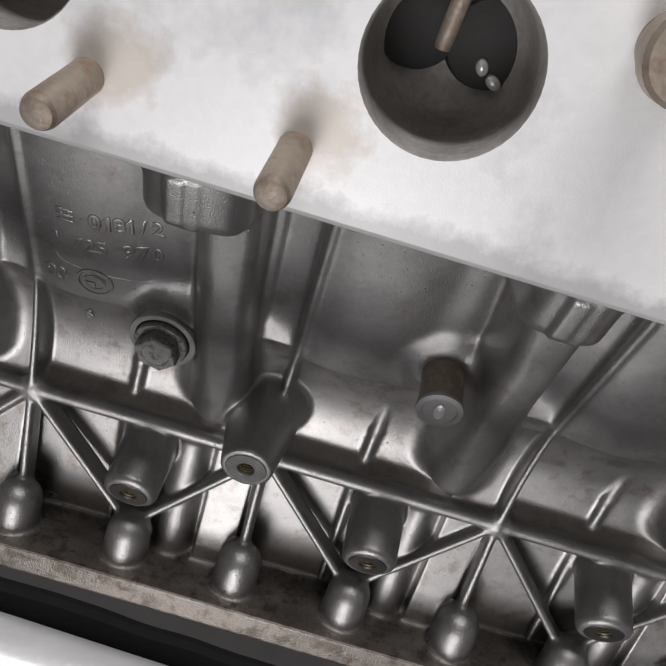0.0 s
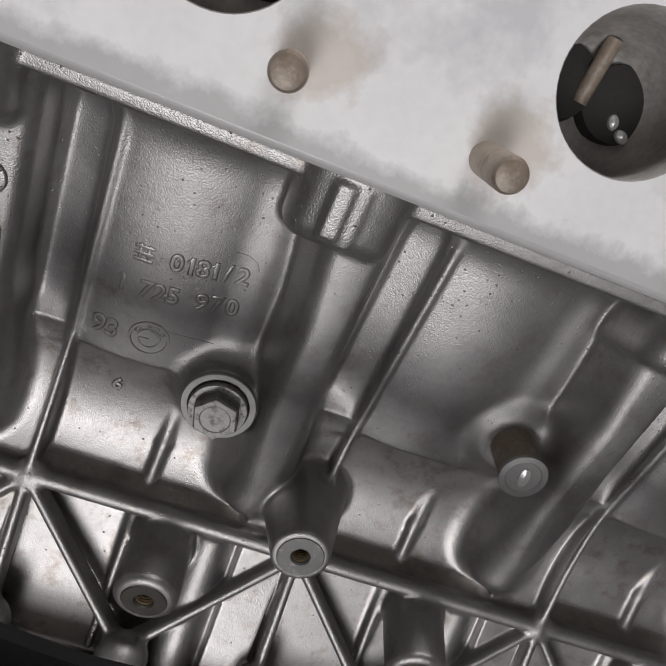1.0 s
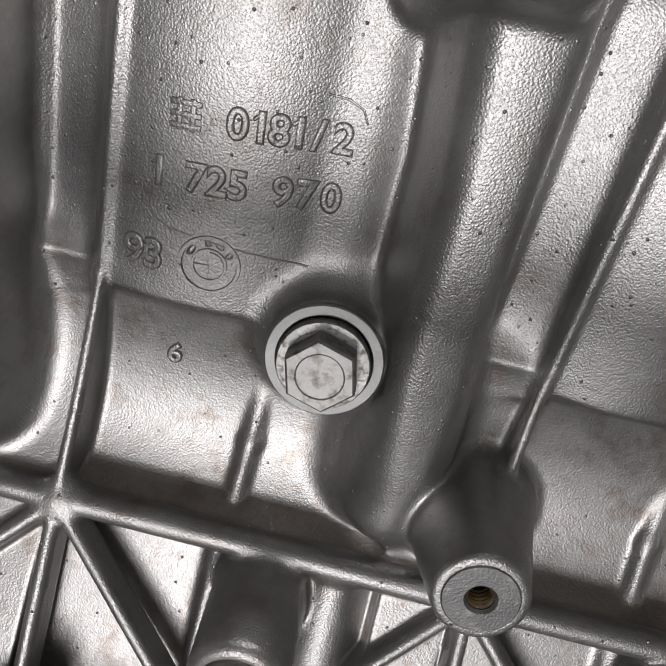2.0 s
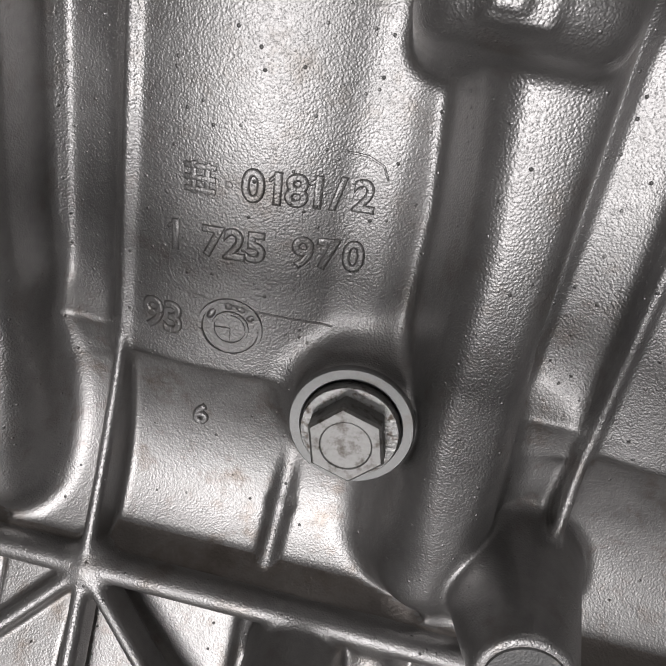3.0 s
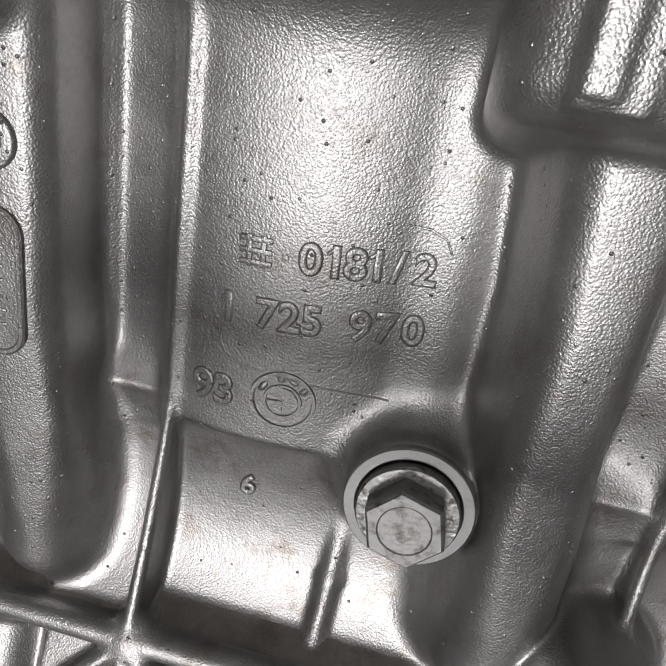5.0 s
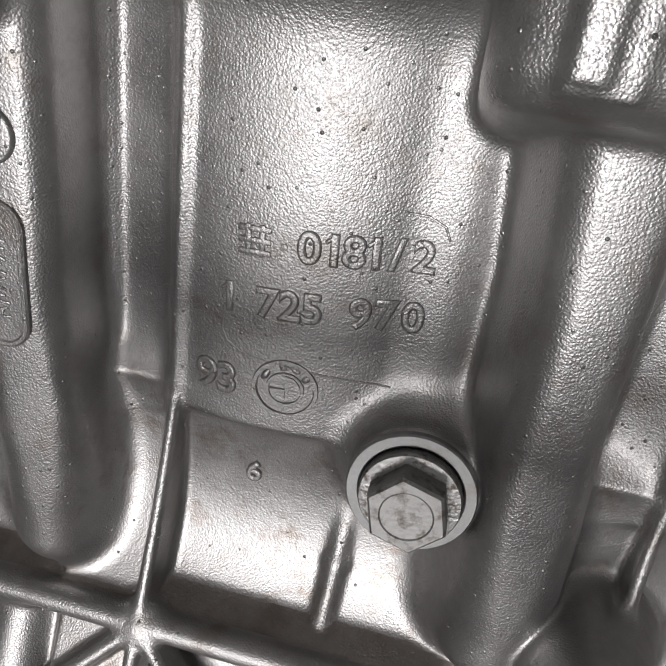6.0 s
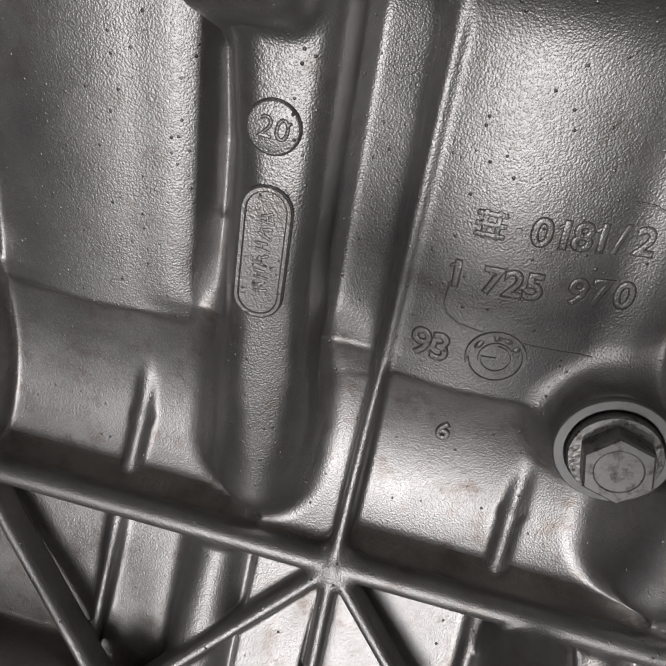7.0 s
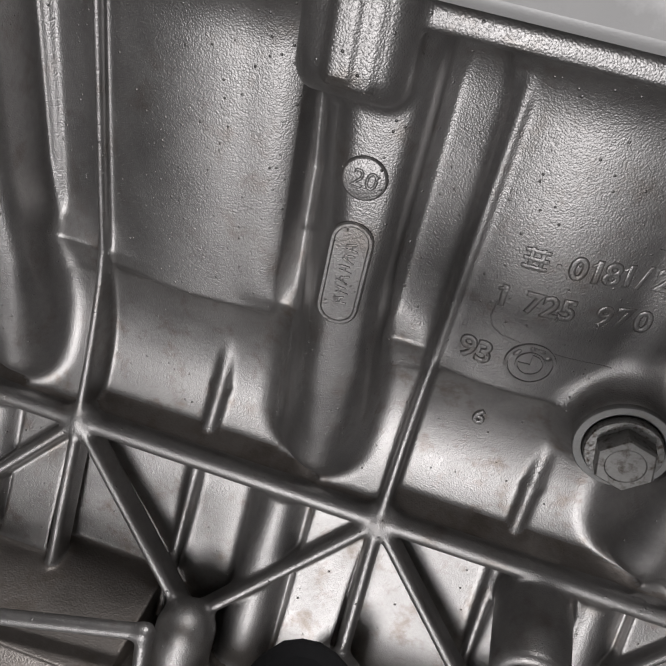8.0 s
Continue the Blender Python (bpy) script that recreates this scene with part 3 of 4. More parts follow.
PART_LABELS = {"bolt_column": "round cast head-bolt column", "bolt_pad": "squared pad under the deck", "wall_rib": "thin cast rib", "pan_boss": "domed pan bolt boss",
               "drain_boss": "round boss for the drain plug", "rail": "narrow cast rail", "pan_flange": "oil-stained pan flange"}
block = thing("engine_block", "grey cast aluminium engine block with ribs and raised casting numbers", "engine block")

def crumbs(idx):
    """Small loose bits of one owner's skin, as face numbers."""
    where_all = np.flatnonzero(face_owner == idx)
    if not len(where_all):
        return []
    marks = piece_marks(quads[where_all])
    ids, where, count = np.unique(marks, return_inverse=True, return_counts=True)
    return [where_all[where == k] for k in range(len(ids)) if count[k] < min(900, 0.12 * count.max())]


def piece_marks(faces):
    """One number for each face, the same all over a connected piece."""
    used, inv = np.unique(faces, return_inverse=True)
    q = inv.reshape(-1, 4)
    mark = np.arange(len(used))
    while True:
        low = mark[q].min(1)
        fresh = mark.copy()
        np.minimum.at(fresh, q.ravel(), np.repeat(low, 4))
        fresh = fresh[fresh]
        if (fresh == mark).all():
            return mark[q[:, 0]]
        mark = fresh


SPLIT = [i for i, name in enumerate(owners) if name.startswith(("ledge", "wall_rib"))]
for idx in SPLIT:
    for bit in crumbs(idx):
        flag = np.zeros(len(verts), bool)
        flag[quads[bit]] = True
        near = face_owner[flag[quads].any(1)]
        near = near[near != idx]
        if len(near):
            face_owner[bit] = np.bincount(near).argmax()


def pieces(faces):
    """Split faces into connected pieces."""
    ids, where = np.unique(piece_marks(faces), return_inverse=True)
    return [faces[where == k] for k in np.unique(where)]


for idx, name in enumerate(owners):
    pick = quads[face_owner == idx]
    if not len(pick):
        continue
    plain = name.rstrip("-0123456789_") if name[-1].isdigit() else name
    mat = LEDGE if plain in ("ledge", "mount_shelf") else STAINED if plain == "pan_flange" else SKIRT if plain in ("crankcase_wall", "recess_panel") else CAST
    for piece in (pieces(pick) if idx in SPLIT else [pick]):
        used, inv = np.unique(piece, return_inverse=True)
        me = bpy.data.meshes.new(plain)
        me.from_pydata(verts[used].tolist(), [], inv.reshape(-1, 4).tolist())
        me.shade_smooth()
        me.normals_split_custom_set_from_vertices(normals[used].tolist())
        me.materials.append(mat)
        ob = new(plain, me)
        ob.parent = block
        if plain in PART_LABELS:
            ob["label"] = PART_LABELS[plain]


# the rest of the block behind this side, down to the floor
def crankcase_core():
    bm = bmesh.new()
    back = G.inverted()
    low, up = G @ Vector((0, 0.0365, -0.079)), G @ Vector((0, 0.0365, 0.122))
    outline = [(low.y, low.z - LIFT), (up.y, up.z - LIFT), (0.36, up.z - LIFT), (0.36, -LIFT), (low.y, -LIFT)]
    a = [bm.verts.new(back @ Vector((-0.20, y, z + LIFT))) for y, z in outline]
    b = [bm.verts.new(back @ Vector((0.33, y, z + LIFT))) for y, z in outline]
    bm.faces.new(a)
    bm.faces.new(b[::-1])
    for i in range(len(a)):
        j = (i + 1) % len(a)
        bm.faces.new((a[i], b[i], b[j], a[j]))
    return bm


part("crankcase_core", crankcase_core(), CAST, block, smooth=0)

# machined faces with tapped holes


def tapped_face(name, m, r, hole, mat, parent, insert):
    bm = lathe(bmesh.new(), [(r - 0.0006, 0.0), (r - 0.0010, 0.0004), (hole + 0.0006, 0.0004), (hole, -0.0002)], 40)
    ob = part(name, bm, mat, parent, "milled face with a tapped hole", m)
    # the hole's shade is put into this near-black lining
    bm = lathe(bmesh.new(), [(hole, -0.0002), (hole * 0.92, -0.007), (0, -0.007)], 28)
    part("tapped_hole", bm, CAVITY_BLACK, ob, "", m)
    bm = bmesh.new()
    for i in range(5):
        ring = [(hole * 0.99, -0.0005 - i * 0.0011), (hole * 0.84, -0.0010 - i * 0.0011), (hole * 0.99, -0.0015 - i * 0.0011)]
        lathe(bm, ring, 28)
    part("thread", bm, insert, ob, "", m)
    return ob


for b in (0, 1, 2):
    tapped_face("boss_face", bank(0.0512 + b * P, -0.0112, 0.0284), 0.0086, 0.0030, DIM_FACE, block, BRASS)
tapped_face("boss_face", drilled(0.0938, 0.0225, 0.0204, RISE / 2), 0.0086, 0.0028, FACE, block, BRASS)


# raised casting numbers
def glyph(char, size, m, parent, name="casting_digit", depth=0.00006, bold=-0.00010):
    cu = bpy.data.curves.new(name, "FONT")
    cu.body, cu.size, cu.align_x, cu.align_y = char, size, "CENTER", "CENTER"
    cu.extrude, cu.bevel_depth, cu.bevel_resolution, cu.offset = depth, 0.00055, 3, bold
    ob = new(name, cu)
    bpy.context.view_layer.update()
    me = bpy.data.meshes.new_from_object(ob.evaluated_get(bpy.context.evaluated_depsgraph_get()))
    bpy.data.objects.remove(ob)
    bpy.data.curves.remove(cu)
    me.transform(m)
    me.name = name
    me.materials.clear()
    me.materials.append(CAST)
    me.shade_smooth()
    me.set_sharp_from_angle(angle=radians(50))
    ob = new(name, me)
    ob.parent = parent
    if char == "1":
        flag = m @ Matrix.Translation((-0.11 * size, 0.27 * size, 0.0)) @ Matrix.Rotation(radians(40), 4, "Z")
        part("digit_flag", box(bmesh.new(), -0.13 * size, 0.13 * size, -0.055 * size, 0.055 * size, -0.0005, 0.0005, 0.0004, 3), CAST, parent, "", flag)
    return ob


SIZE = 0.0082
for char, x in (("0", 0.0262), ("1", 0.0306), ("8", 0.0340), ("1", 0.0378), ("/", 0.0413), ("2", 0.0460)):
    glyph(char, SIZE, on_skin(x, 0.0914 + 0.055 * (x - 0.016), -0.00016), block)
for char, x in (("1", 0.0122), ("7", 0.0195), ("2", 0.0238), ("5", 0.0279), ("9", 0.0366), ("7", 0.0411), ("0", 0.0460)):
    glyph(char, SIZE, on_skin(x, 0.0793 + 0.05 * (x - 0.012), -0.00016), block)
for char, x in (("9", 0.0083), ("3", 0.0126)):
    glyph(char, SIZE * 1.14, on_skin(x, 0.0611, -0.00012), block)
glyph("6", 0.0066, Matrix.Translation((0.0184, scoop(0.039, 0.0071) - 0.0003, 0.039)) @ Matrix.Rotation(radians(27), 4, "X") @ Matrix.Rotation(radians(90), 4, "X"), block)


# worn marks on the skirt
for mx, mz, turn, wide in ((0.0085, -0.0605, 10, 0.0016), (0.0110, -0.0612, -20, 0.0012), (0.0092, -0.0632, 25, 0.0014), (0.0122, -0.0640, 5, 0.0018), (0.0150, -0.0655, -10, 0.0012)):
    m = Matrix.Translation((mx, 0.0067 - 0.075 * mz, mz)) @ Matrix.Rotation(radians(90), 4, "X") @ Matrix.Rotation(radians(turn), 4, "Z")
    part("worn_mark", box(bmesh.new(), -wide, wide, -0.0004, 0.0004, -0.0003, 0.0005, 0.0003), CAST, block, "", m)


def badge_bars():
    """Foundry mark: three bars joined by two posts."""
    bm = bmesh.new()
    for y in (-0.0022, 0.0, 0.0022):
        box(bm, -0.0031, 0.0031, y - 0.0006, y + 0.0006, -0.0002, 0.0004, 0.0003)
    for x in (-0.0012, 0.0014):
        box(bm, x - 0.0006, x + 0.0006, -0.0031, 0.0031, -0.0002, 0.00035, 0.0003)
    return bm


part("foundry_mark", badge_bars(), CAST, block, "raised mark of three bars", on_skin(0.0163, 0.0917))
bm = lathe(bmesh.new(), [(0.0008, -0.0002), (0.0006, 0.0003), (0, 0.0004)], 16)
part("raised_dot", bm, CAST, block, "", on_skin(0.0218, 0.0916))


def roundel():
    bm = lathe(bmesh.new(), [(0.0058, -0.0006), (0.0056, 0.00065), (0.0050, 0.00065), (0.0047, -0.0006)], 48)
    lathe(bm, [(0.0034, -0.0006), (0.0032, 0.00065), (0.0028, 0.00065), (0.0026, -0.0006)], 40)
    for a0 in (0, 180):
        arc = [(0, 0)] + [(0.0026 * math.cos(radians(a0 + 15 * i)), 0.0026 * math.sin(radians(a0 + 15 * i))) for i in range(7)]
        low, high = [[bm.verts.new((x, y, z)) for x, y in arc] for z in (-0.0003, 0.00065)]
        bm.faces.new(high)
        for i in range(len(arc)):
            j = (i + 1) % len(arc)
            bm.faces.new((low[i], low[j], high[j], high[i]))
    for a, wide, tall in ((34, 0.9, 1.2), (66, 1.3, 0.8), (96, 1.0, 1.1), (146, 1.5, 0.8)):
        lathe(bm, [(0.0009, -0.0004), (0.0008, 0.0001), (0.0005, 0.0004), (0, 0.0005)], 10)
        bm.verts.ensure_lookup_table()
        bmesh.ops.transform(bm, matrix=Matrix.Rotation(radians(a - 90), 4, "Z") @ Matrix.Translation((0, 0.0041, 0)) @ Matrix.Diagonal((wide, tall, 1, 1)), verts=bm.verts[-31:])
    return bm


part("roundel", roundel(), CAST, block, "raised round badge with plain quarters", on_skin(0.0246, 0.0622, -0.0002) @ Matrix.Diagonal((1.16, 1.16, 1.0, 1.0)))


def plate_line(points):
    """A fine moulded line that follows the skin."""
    fine = [(a[0] + (c[0] - a[0]) * k / 6, a[1] + (c[1] - a[1]) * k / 6) for a, c in zip(points, points[1:]) for k in range(6)] + [points[-1]]
    return tube(bmesh.new(), [on_skin(x, s, -0.00004).translation for x, s in fine], 0.00026, 8)


part("plate_edge", plate_line([(0.0112, 0.0775), (0.0110, 0.0725), (0.0122, 0.0700), (0.0150, 0.0684), (0.022, 0.0675), (0.030, 0.0668), (0.038, 0.0662), (0.0445, 0.0658)]), CAST, block)
part("plate_edge", plate_line([(0.0415, 0.1010), (0.0455, 0.1008), (0.0485, 0.0995), (0.0498, 0.0970)]), CAST, block)


# round and oval date medallions on a column
def on_column(x_off, s, lift, b=0):
    turn = math.asin(x_off / COLUMN_R)
    return bank(-0.0268 + x_off + b * P, s, COLUMN_FRONT - COLUMN_R + COLUMN_R * math.cos(turn) + lift, turn)


med = part("medallion", lathe(bmesh.new(), [(0.0053, -0.0012), (0.0052, 0.0002), (0.0049, 0.0006), (0.0046, 0.0007), (0, 0.0007)], 40), CAST, block,
           "round medallion reading 20", on_column(0.0012, 0.1062, 0.0))
glyph("2", 0.0058, on_column(0.0012, 0.1062, 0.0003) @ Matrix.Translation((-0.0013, -0.0001, 0)) @ Matrix.Rotation(radians(-8), 4, "Z"), med, "digit", bold=-0.00030)
glyph("0", 0.0058, on_column(0.0012, 0.1062, 0.0003) @ Matrix.Translation((0.0017, -0.0003, 0)) @ Matrix.Rotation(radians(-8), 4, "Z"), med, "digit", bold=-0.00030)


def oval(half, r, h):
    bm = bmesh.new()
    rims = []
    for rr, hh in ((r, -0.0015), (r, h - 0.0003), (r - 0.0004, h), (r - 0.0010, h), (r - 0.0013, h - 0.0003)):
        ring = [bm.verts.new((rr * math.cos(radians(a)), half + rr * math.sin(radians(a)), hh)) for a in range(0, 181, 15)]
        ring += [bm.verts.new((rr * math.cos(radians(a)), -half + rr * math.sin(radians(a)), hh)) for a in range(180, 361, 15)]
        rims.append(ring)
    for a, b in zip(rims, rims[1:]):
        for i in range(len(a)):
            j = (i + 1) % len(a)
            bm.faces.new((a[i], a[j], b[j], b[i]))
    bm.faces.new(rims[-1])
    return bm


ovm = on_column(0.0012, 0.0810, -0.0002) @ Matrix.Rotation(radians(-1), 4, "Z")
ovp = part("date_plate", oval(0.0092, 0.0052, 0.0009), CAST, block, "long oval plate with worn stamped marks", ovm)
MARKS = random.Random(5)
for i in range(6):
    y = 0.0078 - 0.0030 * i
    for off, turn, half in ((-0.0007, MARKS.uniform(-25, 10), 0.0016), (0.0007, MARKS.uniform(-10, 30), 0.0013), (0.0001, 90 + MARKS.uniform(-25, 25), 0.0009)):
        part("stamped_bar", box(bmesh.new(), -half, half, -0.00030, 0.00030, 0.0004, 0.0009, 0.00022), CAST, ovp, "", ovm @ Matrix.Translation((MARKS.uniform(-0.0004, 0.0004), y + off, 0)) @ Matrix.Rotation(radians(turn), 4, "Z"))

# ---- drain plug with its sealing washer ----
DP = drilled(0.0526, 0.0518, -0.0031, PLUG_RISE)
drain = thing("drain_plug", "zinc-plated hexagonal drain plug screwed into its boss", "drain plug")


def hexagon(bm, r, z0, z1, chamfer, dish):
    pts = [(math.cos(radians(104 + 60 * i)), math.sin(radians(104 + 60 * i))) for i in range(6)]
    rows = [(r, z0), (r, z1 - chamfer), (r - chamfer * 1.1, z1)]
    rings = [[bm.verts.new((q * x, q * y, z)) for x, y in pts] for q, z in rows]
    for a, b in zip(rings, rings[1:]):
        for i in range(6):
            bm.faces.new((a[i], a[(i + 1) % 6], b[(i + 1) % 6], b[i]))
    circ = [[bm.verts.new((q * math.cos(radians(104 + 10 * i)), q * math.sin(radians(104 + 10 * i)), z)) for i in range(36)] for q, z in ((dish + 0.0002, z1), (dish - 0.0001, z1 - 0.0002))]
    for i in range(6):
        for j in range(6):
            k = i * 6 + j
            a, b = circ[0][k], circ[0][(k + 1) % 36]
            if j < 3:
                bm.faces.new((rings[-1][i], b, a))
            else:
                bm.faces.new((rings[-1][(i + 1) % 6], b, a))
            if j == 3:
                bm.faces.new((rings[-1][i], rings[-1][(i + 1) % 6], a))
    for k in range(36):
        bm.faces.new((circ[0][k], circ[0][(k + 1) % 36], circ[1][(k + 1) % 36], circ[1][k]))
    bm.faces.new(circ[1])
    return bm


part("hex_head", hexagon(bmesh.new(), 0.0079, 0.0010, 0.0074, 0.0005, 0.0048), HEAD, drain, "pitted hexagon head", DP, smooth=25)
part("collar", lathe(bmesh.new(), [(0.0094, -0.0004), (0.0097, 0.0000), (0.0097, 0.0018), (0.0094, 0.0023), (0.0060, 0.0024)], 56), BRIGHT, drain, "rust-spotted collar", DP, smooth=25)
part("sealing_washer", lathe(bmesh.new(), [(0.0092, -0.0021), (0.0120, -0.0021), (0.0124, -0.0017), (0.0124, -0.0004), (0.0121, 0.0000), (0.0102, 0.0000), (0.0099, -0.0003), (0.0092, -0.0021)], 64), WASHER, drain, "dull aluminium washer", DP, smooth=25)

# ---- hollow sensor fitting in the next bay ----
SF = drilled(0.1508, 0.0713, 0.0055, PLUG_RISE) @ Matrix.Translation((0, 0, -0.0042))
fit_ob = thing("pipe_fitting", "brown rusted pipe stub with a bright open end in its boss", "pipe fitting")
part("stub", lathe(bmesh.new(), [(0.0074, -0.020), (0.0074, 0.0015), (0.0079, 0.0022), (0.0079, 0.0028)], 40), RUST, fit_ob, "brown rusted sleeve", SF)
part("end_face", lathe(bmesh.new(), [(0.0079, 0.0028), (0.0081, 0.0034), (0.0079, 0.0042), (0.0060, 0.0044), (0.0056, 0.0040), (0, 0.0040)], 40), DISC, fit_ob, "grey disc-shaped end", SF)

# bright raised oval in the middle of the disc
part("bright_oval", lathe(bmesh.new(), [(0.0018, 0.0030), (0.0018, 0.0048), (0.0009, 0.0053), (0, 0.0054)], 20), PALE_BRIGHT, fit_ob, "bright raised oval", SF @ Matrix.Rotation(radians(6), 4, "Z") @ Matrix.Diagonal((1.0, 2.0, 1, 1)))

# ---- cylinder head on the deck ----
FT = radians(5)                                      # the manifold face leans out a little
FU, FW = Vector((0, -math.sin(FT), math.cos(FT))), Vector((0, -math.cos(FT), -math.sin(FT)))
PORT_S, PORT_R = 0.0412, 0.0193
PORTS = (-0.081, 0.0185, 0.1178, 0.2170)
TOP = 0.115
head = thing("cylinder_head", "bright machined aluminium cylinder head face bolted on the block", "cylinder head")


def on_face(x, h, out=0.0):
    """A frame on the manifold face, h up from its lower edge."""
    m = Matrix((Vector((1, 0, 0)), FU, FW)).transposed().to_4x4()
    m.translation = Vector((x - 0.0018, -0.0835, 0.1242)) + h * FU + out * FW
    return m


def head_face():
    """The manifold face with round port openings, with a rounded lower edge and a body behind."""
    bm = bmesh.new()
    xs = [-0.19] + [(a + b) / 2 for a, b in zip(PORTS, PORTS[1:])] + [0.33]
    seg = 48
    low = 0.0014
    for cx, xa, xb in zip(PORTS, xs, xs[1:]):
        inner, outer = [], []
        for i in range(seg):
            a = 2 * math.pi * i / seg
            c, s = math.cos(a), math.sin(a)
            inner.append(bm.verts.new((cx + (PORT_R + 0.0004) * c, PORT_S + (PORT_R + 0.0004) * s, 0)))
            tx = ((xb - cx) if c > 0 else (xa - cx)) / c if abs(c) > 1e-6 else 1e9
            ty = ((TOP - PORT_S) if s > 0 else (low - PORT_S)) / s if abs(s) > 1e-6 else 1e9
            t = min(tx, ty)
            outer.append(bm.verts.new((cx + t * c, PORT_S + t * s, 0)))
        for x, y in ((xa, low), (xb, low), (xa, TOP), (xb, TOP)):
            a = math.atan2(y - PORT_S, x - cx) % (2 * math.pi)
            k = int(a / (2 * math.pi) * seg)
            v = bm.verts.new((x, y, 0))
            bm.faces.new((outer[k], v, outer[(k + 1) % seg]))
        for i in range(seg):
            j = (i + 1) % seg
            bm.faces.new((inner[i], outer[i], outer[j], inner[j]))
    bmesh.ops.remove_doubles(bm, verts=bm.verts, dist=1e-6)
    # rounded lower edge, underside sloping in to the deck, back and top
    rim = [(low, 0.0), (0.0006, -0.0003), (0.0001, -0.0009), (-0.0004, -0.0020), (0.0105, -0.0300), (0.0360, -0.0900), (TOP, -0.090), (TOP, 0.0)]
    rows = [[bm.verts.new((x, s, n)) for s, n in rim] for x in (-0.19, 0.33)]
    for i in range(len(rim) - 1):
        bm.faces.new((rows[0][i], rows[0][i + 1], rows[1][i + 1], rows[1][i]))
    for r in rows:
        bm.faces.new(r)
    return bm


part("manifold_face", head_face(), MACHINED, head, "", on_face(0, 0), smooth=30)
for cx in PORTS:
    m = on_face(cx, PORT_S)
    port = part("exhaust_port", lathe(bmesh.new(), [(PORT_R + 0.0004, 0), (PORT_R, -0.0006), (PORT_R * 0.99, -0.010), (PORT_R * 0.97, -0.020), (PORT_R * 0.91, -0.027), (PORT_R * 0.76, -0.032), (PORT_R * 0.4, -0.0345), (0, -0.035)], 48), SOOT, head, "sooty port", m, smooth=60)
    # shade of the two deep throats, put in as flattened black domes
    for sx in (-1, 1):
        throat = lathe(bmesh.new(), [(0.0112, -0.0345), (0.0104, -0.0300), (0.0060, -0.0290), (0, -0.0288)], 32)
        part("throat_shade", throat, CAVITY_BLACK, port, "black dome standing for the shade of a deep throat", m @ Matrix.Translation((sx * 0.0092, 0.0035, 0)))
    bm = tube(bmesh.new(), [(-0.0005, 0.0172, -0.0265), (-0.0012, 0.009, -0.0282), (-0.0018, 0.000, -0.0302)], 0.0023, 16)
    part("valve_stem", bm, RUST, port, "brown valve stem", m)
    # two highlights in the port, painted as small bright beads
    for gx, gy, ga in ((0.0090, -0.0015, 20), (0.0128, -0.0042, 60)):
        bm = lathe(bmesh.new(), [(0.0016, 0.0), (0.0014, 0.0010), (0.0006, 0.0017), (0, 0.0018)], 14)
        part("seat_glint", bm, PALE_BRIGHT, port, "bright bead standing for a glint", m @ Matrix.Translation((gx, gy, -0.0290)) @ Matrix.Rotation(radians(ga), 4, "Z") @ Matrix.Diagonal((1.0, 1.4, 1, 1)))

# studs on the manifold face
stud0 = thing("manifold_stud", "brown coppered stud sleeve standing out of the manifold face", "stud", "studs on the manifold face")
SAG = Matrix.Rotation(radians(9), 4, "X")
stud0.matrix_world = G @ on_face(0.0410, 0.0172) @ SAG
part("sleeve", lathe(bmesh.new(), [(0.0041, -0.004), (0.0041, 0.0215), (0.0039, 0.0225)], 32), STUD, stud0)
part("tip", lathe(bmesh.new(), [(0.0039, 0.0225), (0.0034, 0.0236), (0.0022, 0.0240), (0, 0.0240)], 32), RUST, stud0, "dull brown end")
copy_thing(stud0, G @ on_face(0.0900, 0.0150) @ SAG)
nut = thing("manifold_nut", "pale brown flanged nut on a stud of the manifold face", "nut", "studs on the manifold face")
nut.matrix_world = G @ on_face(0.1585, 0.0570)
part("shaft", lathe(bmesh.new(), [(0.0072, -0.002), (0.0072, 0.0090), (0.0080, 0.0105)], 32), STUD, nut)
part("flange", lathe(bmesh.new(), [(0.0080, 0.0105), (0.0096, 0.0112), (0.0096, 0.0165), (0.0086, 0.0175), (0.0036, 0.0178), (0, 0.0170)], 32), STUD, nut, "pale worn flange")

# ---- bench rail in front of the block ----
rail = thing("bench_rail", "polished round steel rail running in front of the engine", "rail")


def rail_z(x):
    """The rail falls a little along its length."""
    return -0.0028 - 0.045 * (x - 0.03)


bm = tube(bmesh.new(), [(x, -0.121, rail_z(x)) for x in (-0.022, 0.2, 0.42)], 0.0125, 32)
part("tube", bm, CHROME, rail)
for x in (0.335, 0.41):
    top = G @ Vector((x, -0.121, rail_z(x)))
    bm = tube(bmesh.new(), [G.inverted() @ top, G.inverted() @ Vector((top.x, top.y, 0.0))], 0.011, 20)
    part("post", bm, CHROME, rail)


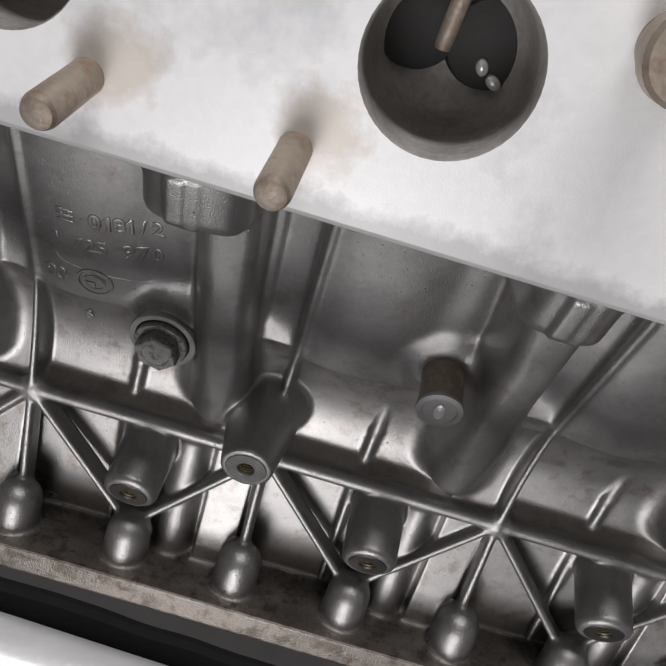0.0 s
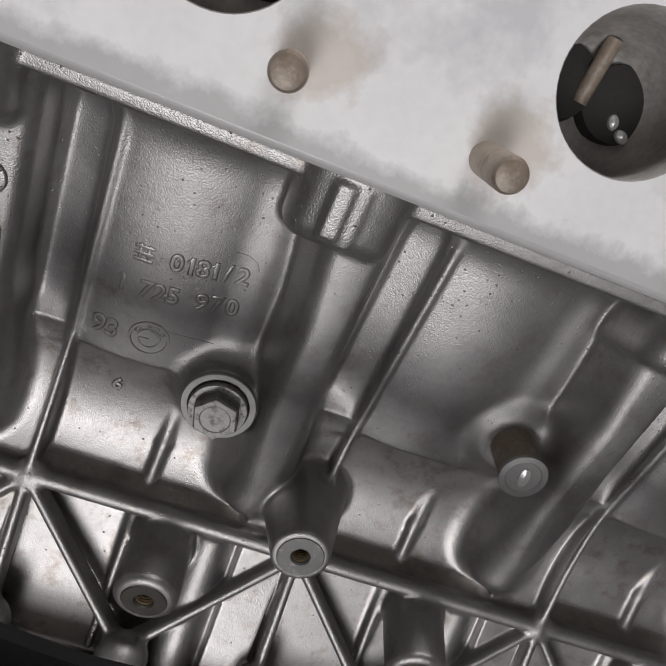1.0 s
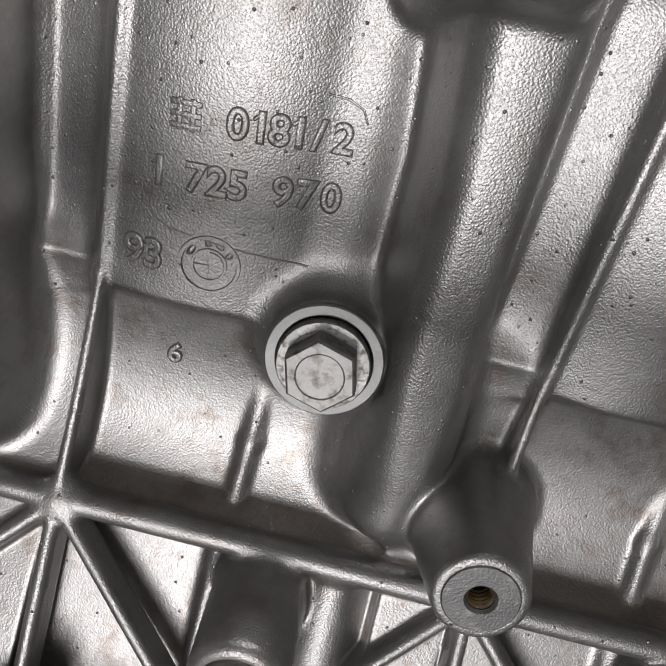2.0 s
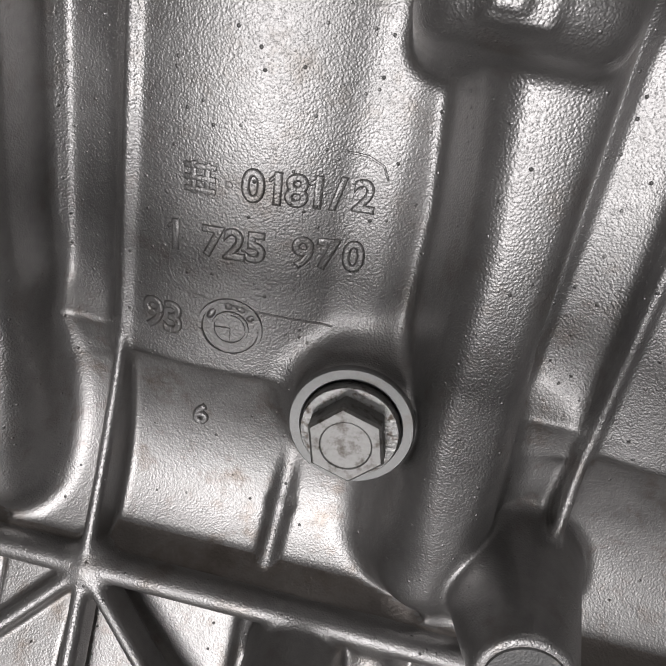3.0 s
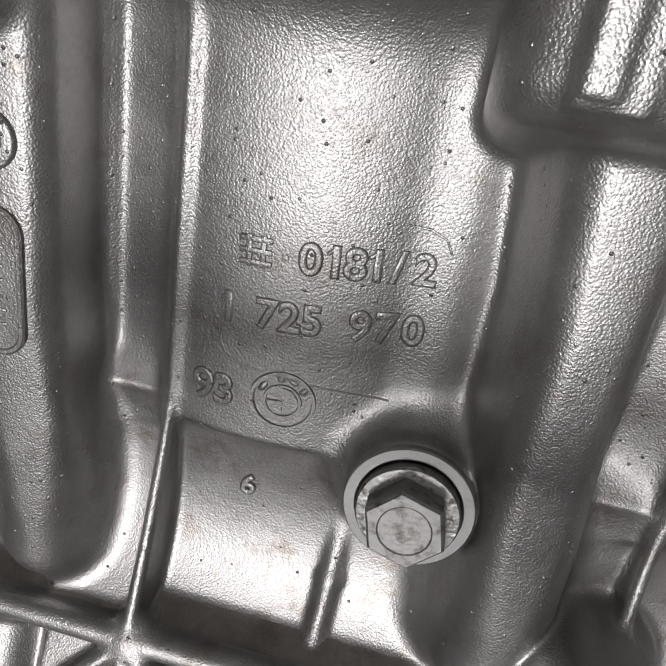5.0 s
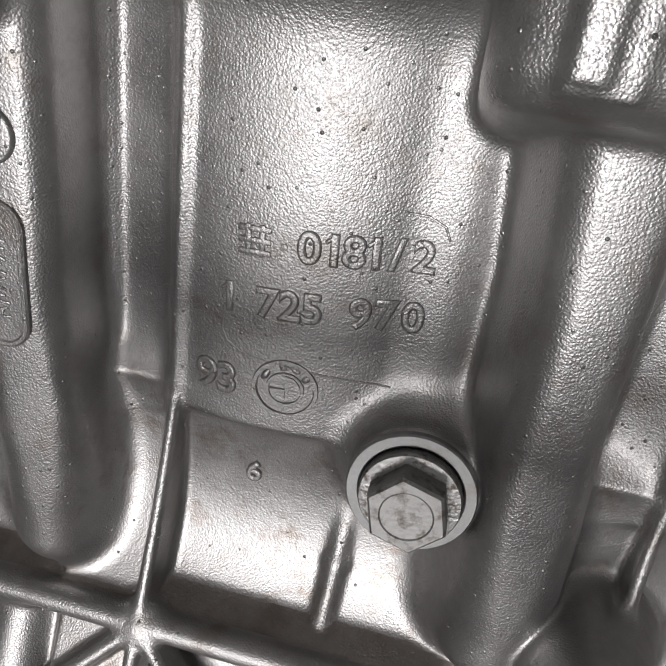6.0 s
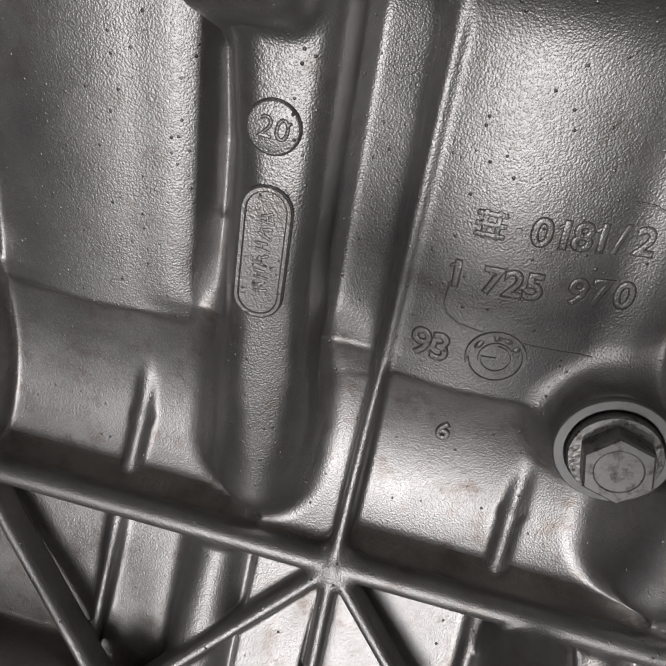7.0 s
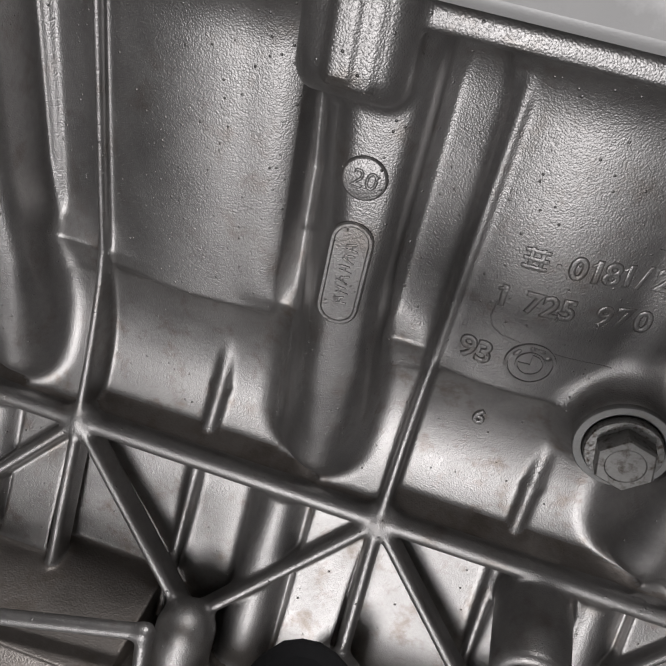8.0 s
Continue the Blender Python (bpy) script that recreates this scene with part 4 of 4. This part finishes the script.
def strip(first, last):
    """A stretch of the edging, from one step to another."""
    bm = bmesh.new()
    rows = []
    for i in range(first, last):
        x = -0.019 + 0.0028 * i
        top = 0.0125 + 0.0012 * noise.noise((x * 60, 0.3, 1.7)) + 0.0115 * math.exp(-((x + 0.005) / 0.013) ** 2) - 0.012 * max(0, (-0.010 - x) / 0.009) ** 2
        low = rail_z(x) + 0.001
        top += low
        rows.append([(x, -0.1085, low), (x, -0.1085, top - 0.0015), (x, -0.107, top), (x, -0.1045, top - 0.001), (x, -0.1035, low - 0.003), (x, -0.1070, low - 0.005)])
    vs = [[bm.verts.new(p) for p in r] for r in rows]
    for a, b in zip(vs, vs[1:]):
        for k in range(6):
            bm.faces.new((a[k], a[(k + 1) % 6], b[(k + 1) % 6], b[k]))
    bm.faces.new(vs[0])
    bm.faces.new(vs[-1][::-1])
    return bm


rubber = thing("rubber_strip", "black rubber edging strip with a torn upper edge", "rubber strip")
part("edging", strip(9, 60), BLACK, rubber)
part("torn_flap", strip(0, 10), BLACK, rubber, "torn upstanding end")


# ---- the unseen room, toned for bounce and reflections ----
def room_box(name, lo, hi, mat, label=""):
    bm = box(bmesh.new(), lo[0], hi[0], lo[1], hi[1], lo[2], hi[2])
    ob = part(name, bm, mat, smooth=0)
    return tagged(ob, label, kind="structure")


room_box("floor", (-2.5, -2.5, -0.1), (2.5, 2.0, 0.0), CONCRETE)
room_box("ceiling", (-2.5, -2.5, 2.95), (2.5, 2.0, 3.05), PLASTER)
room_box("wall_north", (-2.6, 2.0, -0.1), (2.6, 2.12, 3.05), PLASTER)
room_box("wall_east", (2.5, -2.5, -0.1), (2.62, 2.0, 3.05), PLASTER)
room_box("wall_west", (-2.62, -2.5, -0.1), (-2.5, 2.0, 3.05), PLASTER)
for lo, hi in (((-2.6, -2.62, -0.1), (-0.55, -2.5, 3.05)), ((0.49, -2.62, -0.1), (2.6, -2.5, 3.05)), ((-0.55, -2.62, -0.1), (0.49, -2.5, 1.09)),
               ((-0.55, -2.62, 1.09), (-0.41, -2.5, 1.60)), ((0.35, -2.62, 1.09), (0.49, -2.5, 1.60)), ((-0.55, -2.62, 2.50), (0.49, -2.5, 3.05))):
    room_box("wall_south", lo, hi, DIM_WALL)
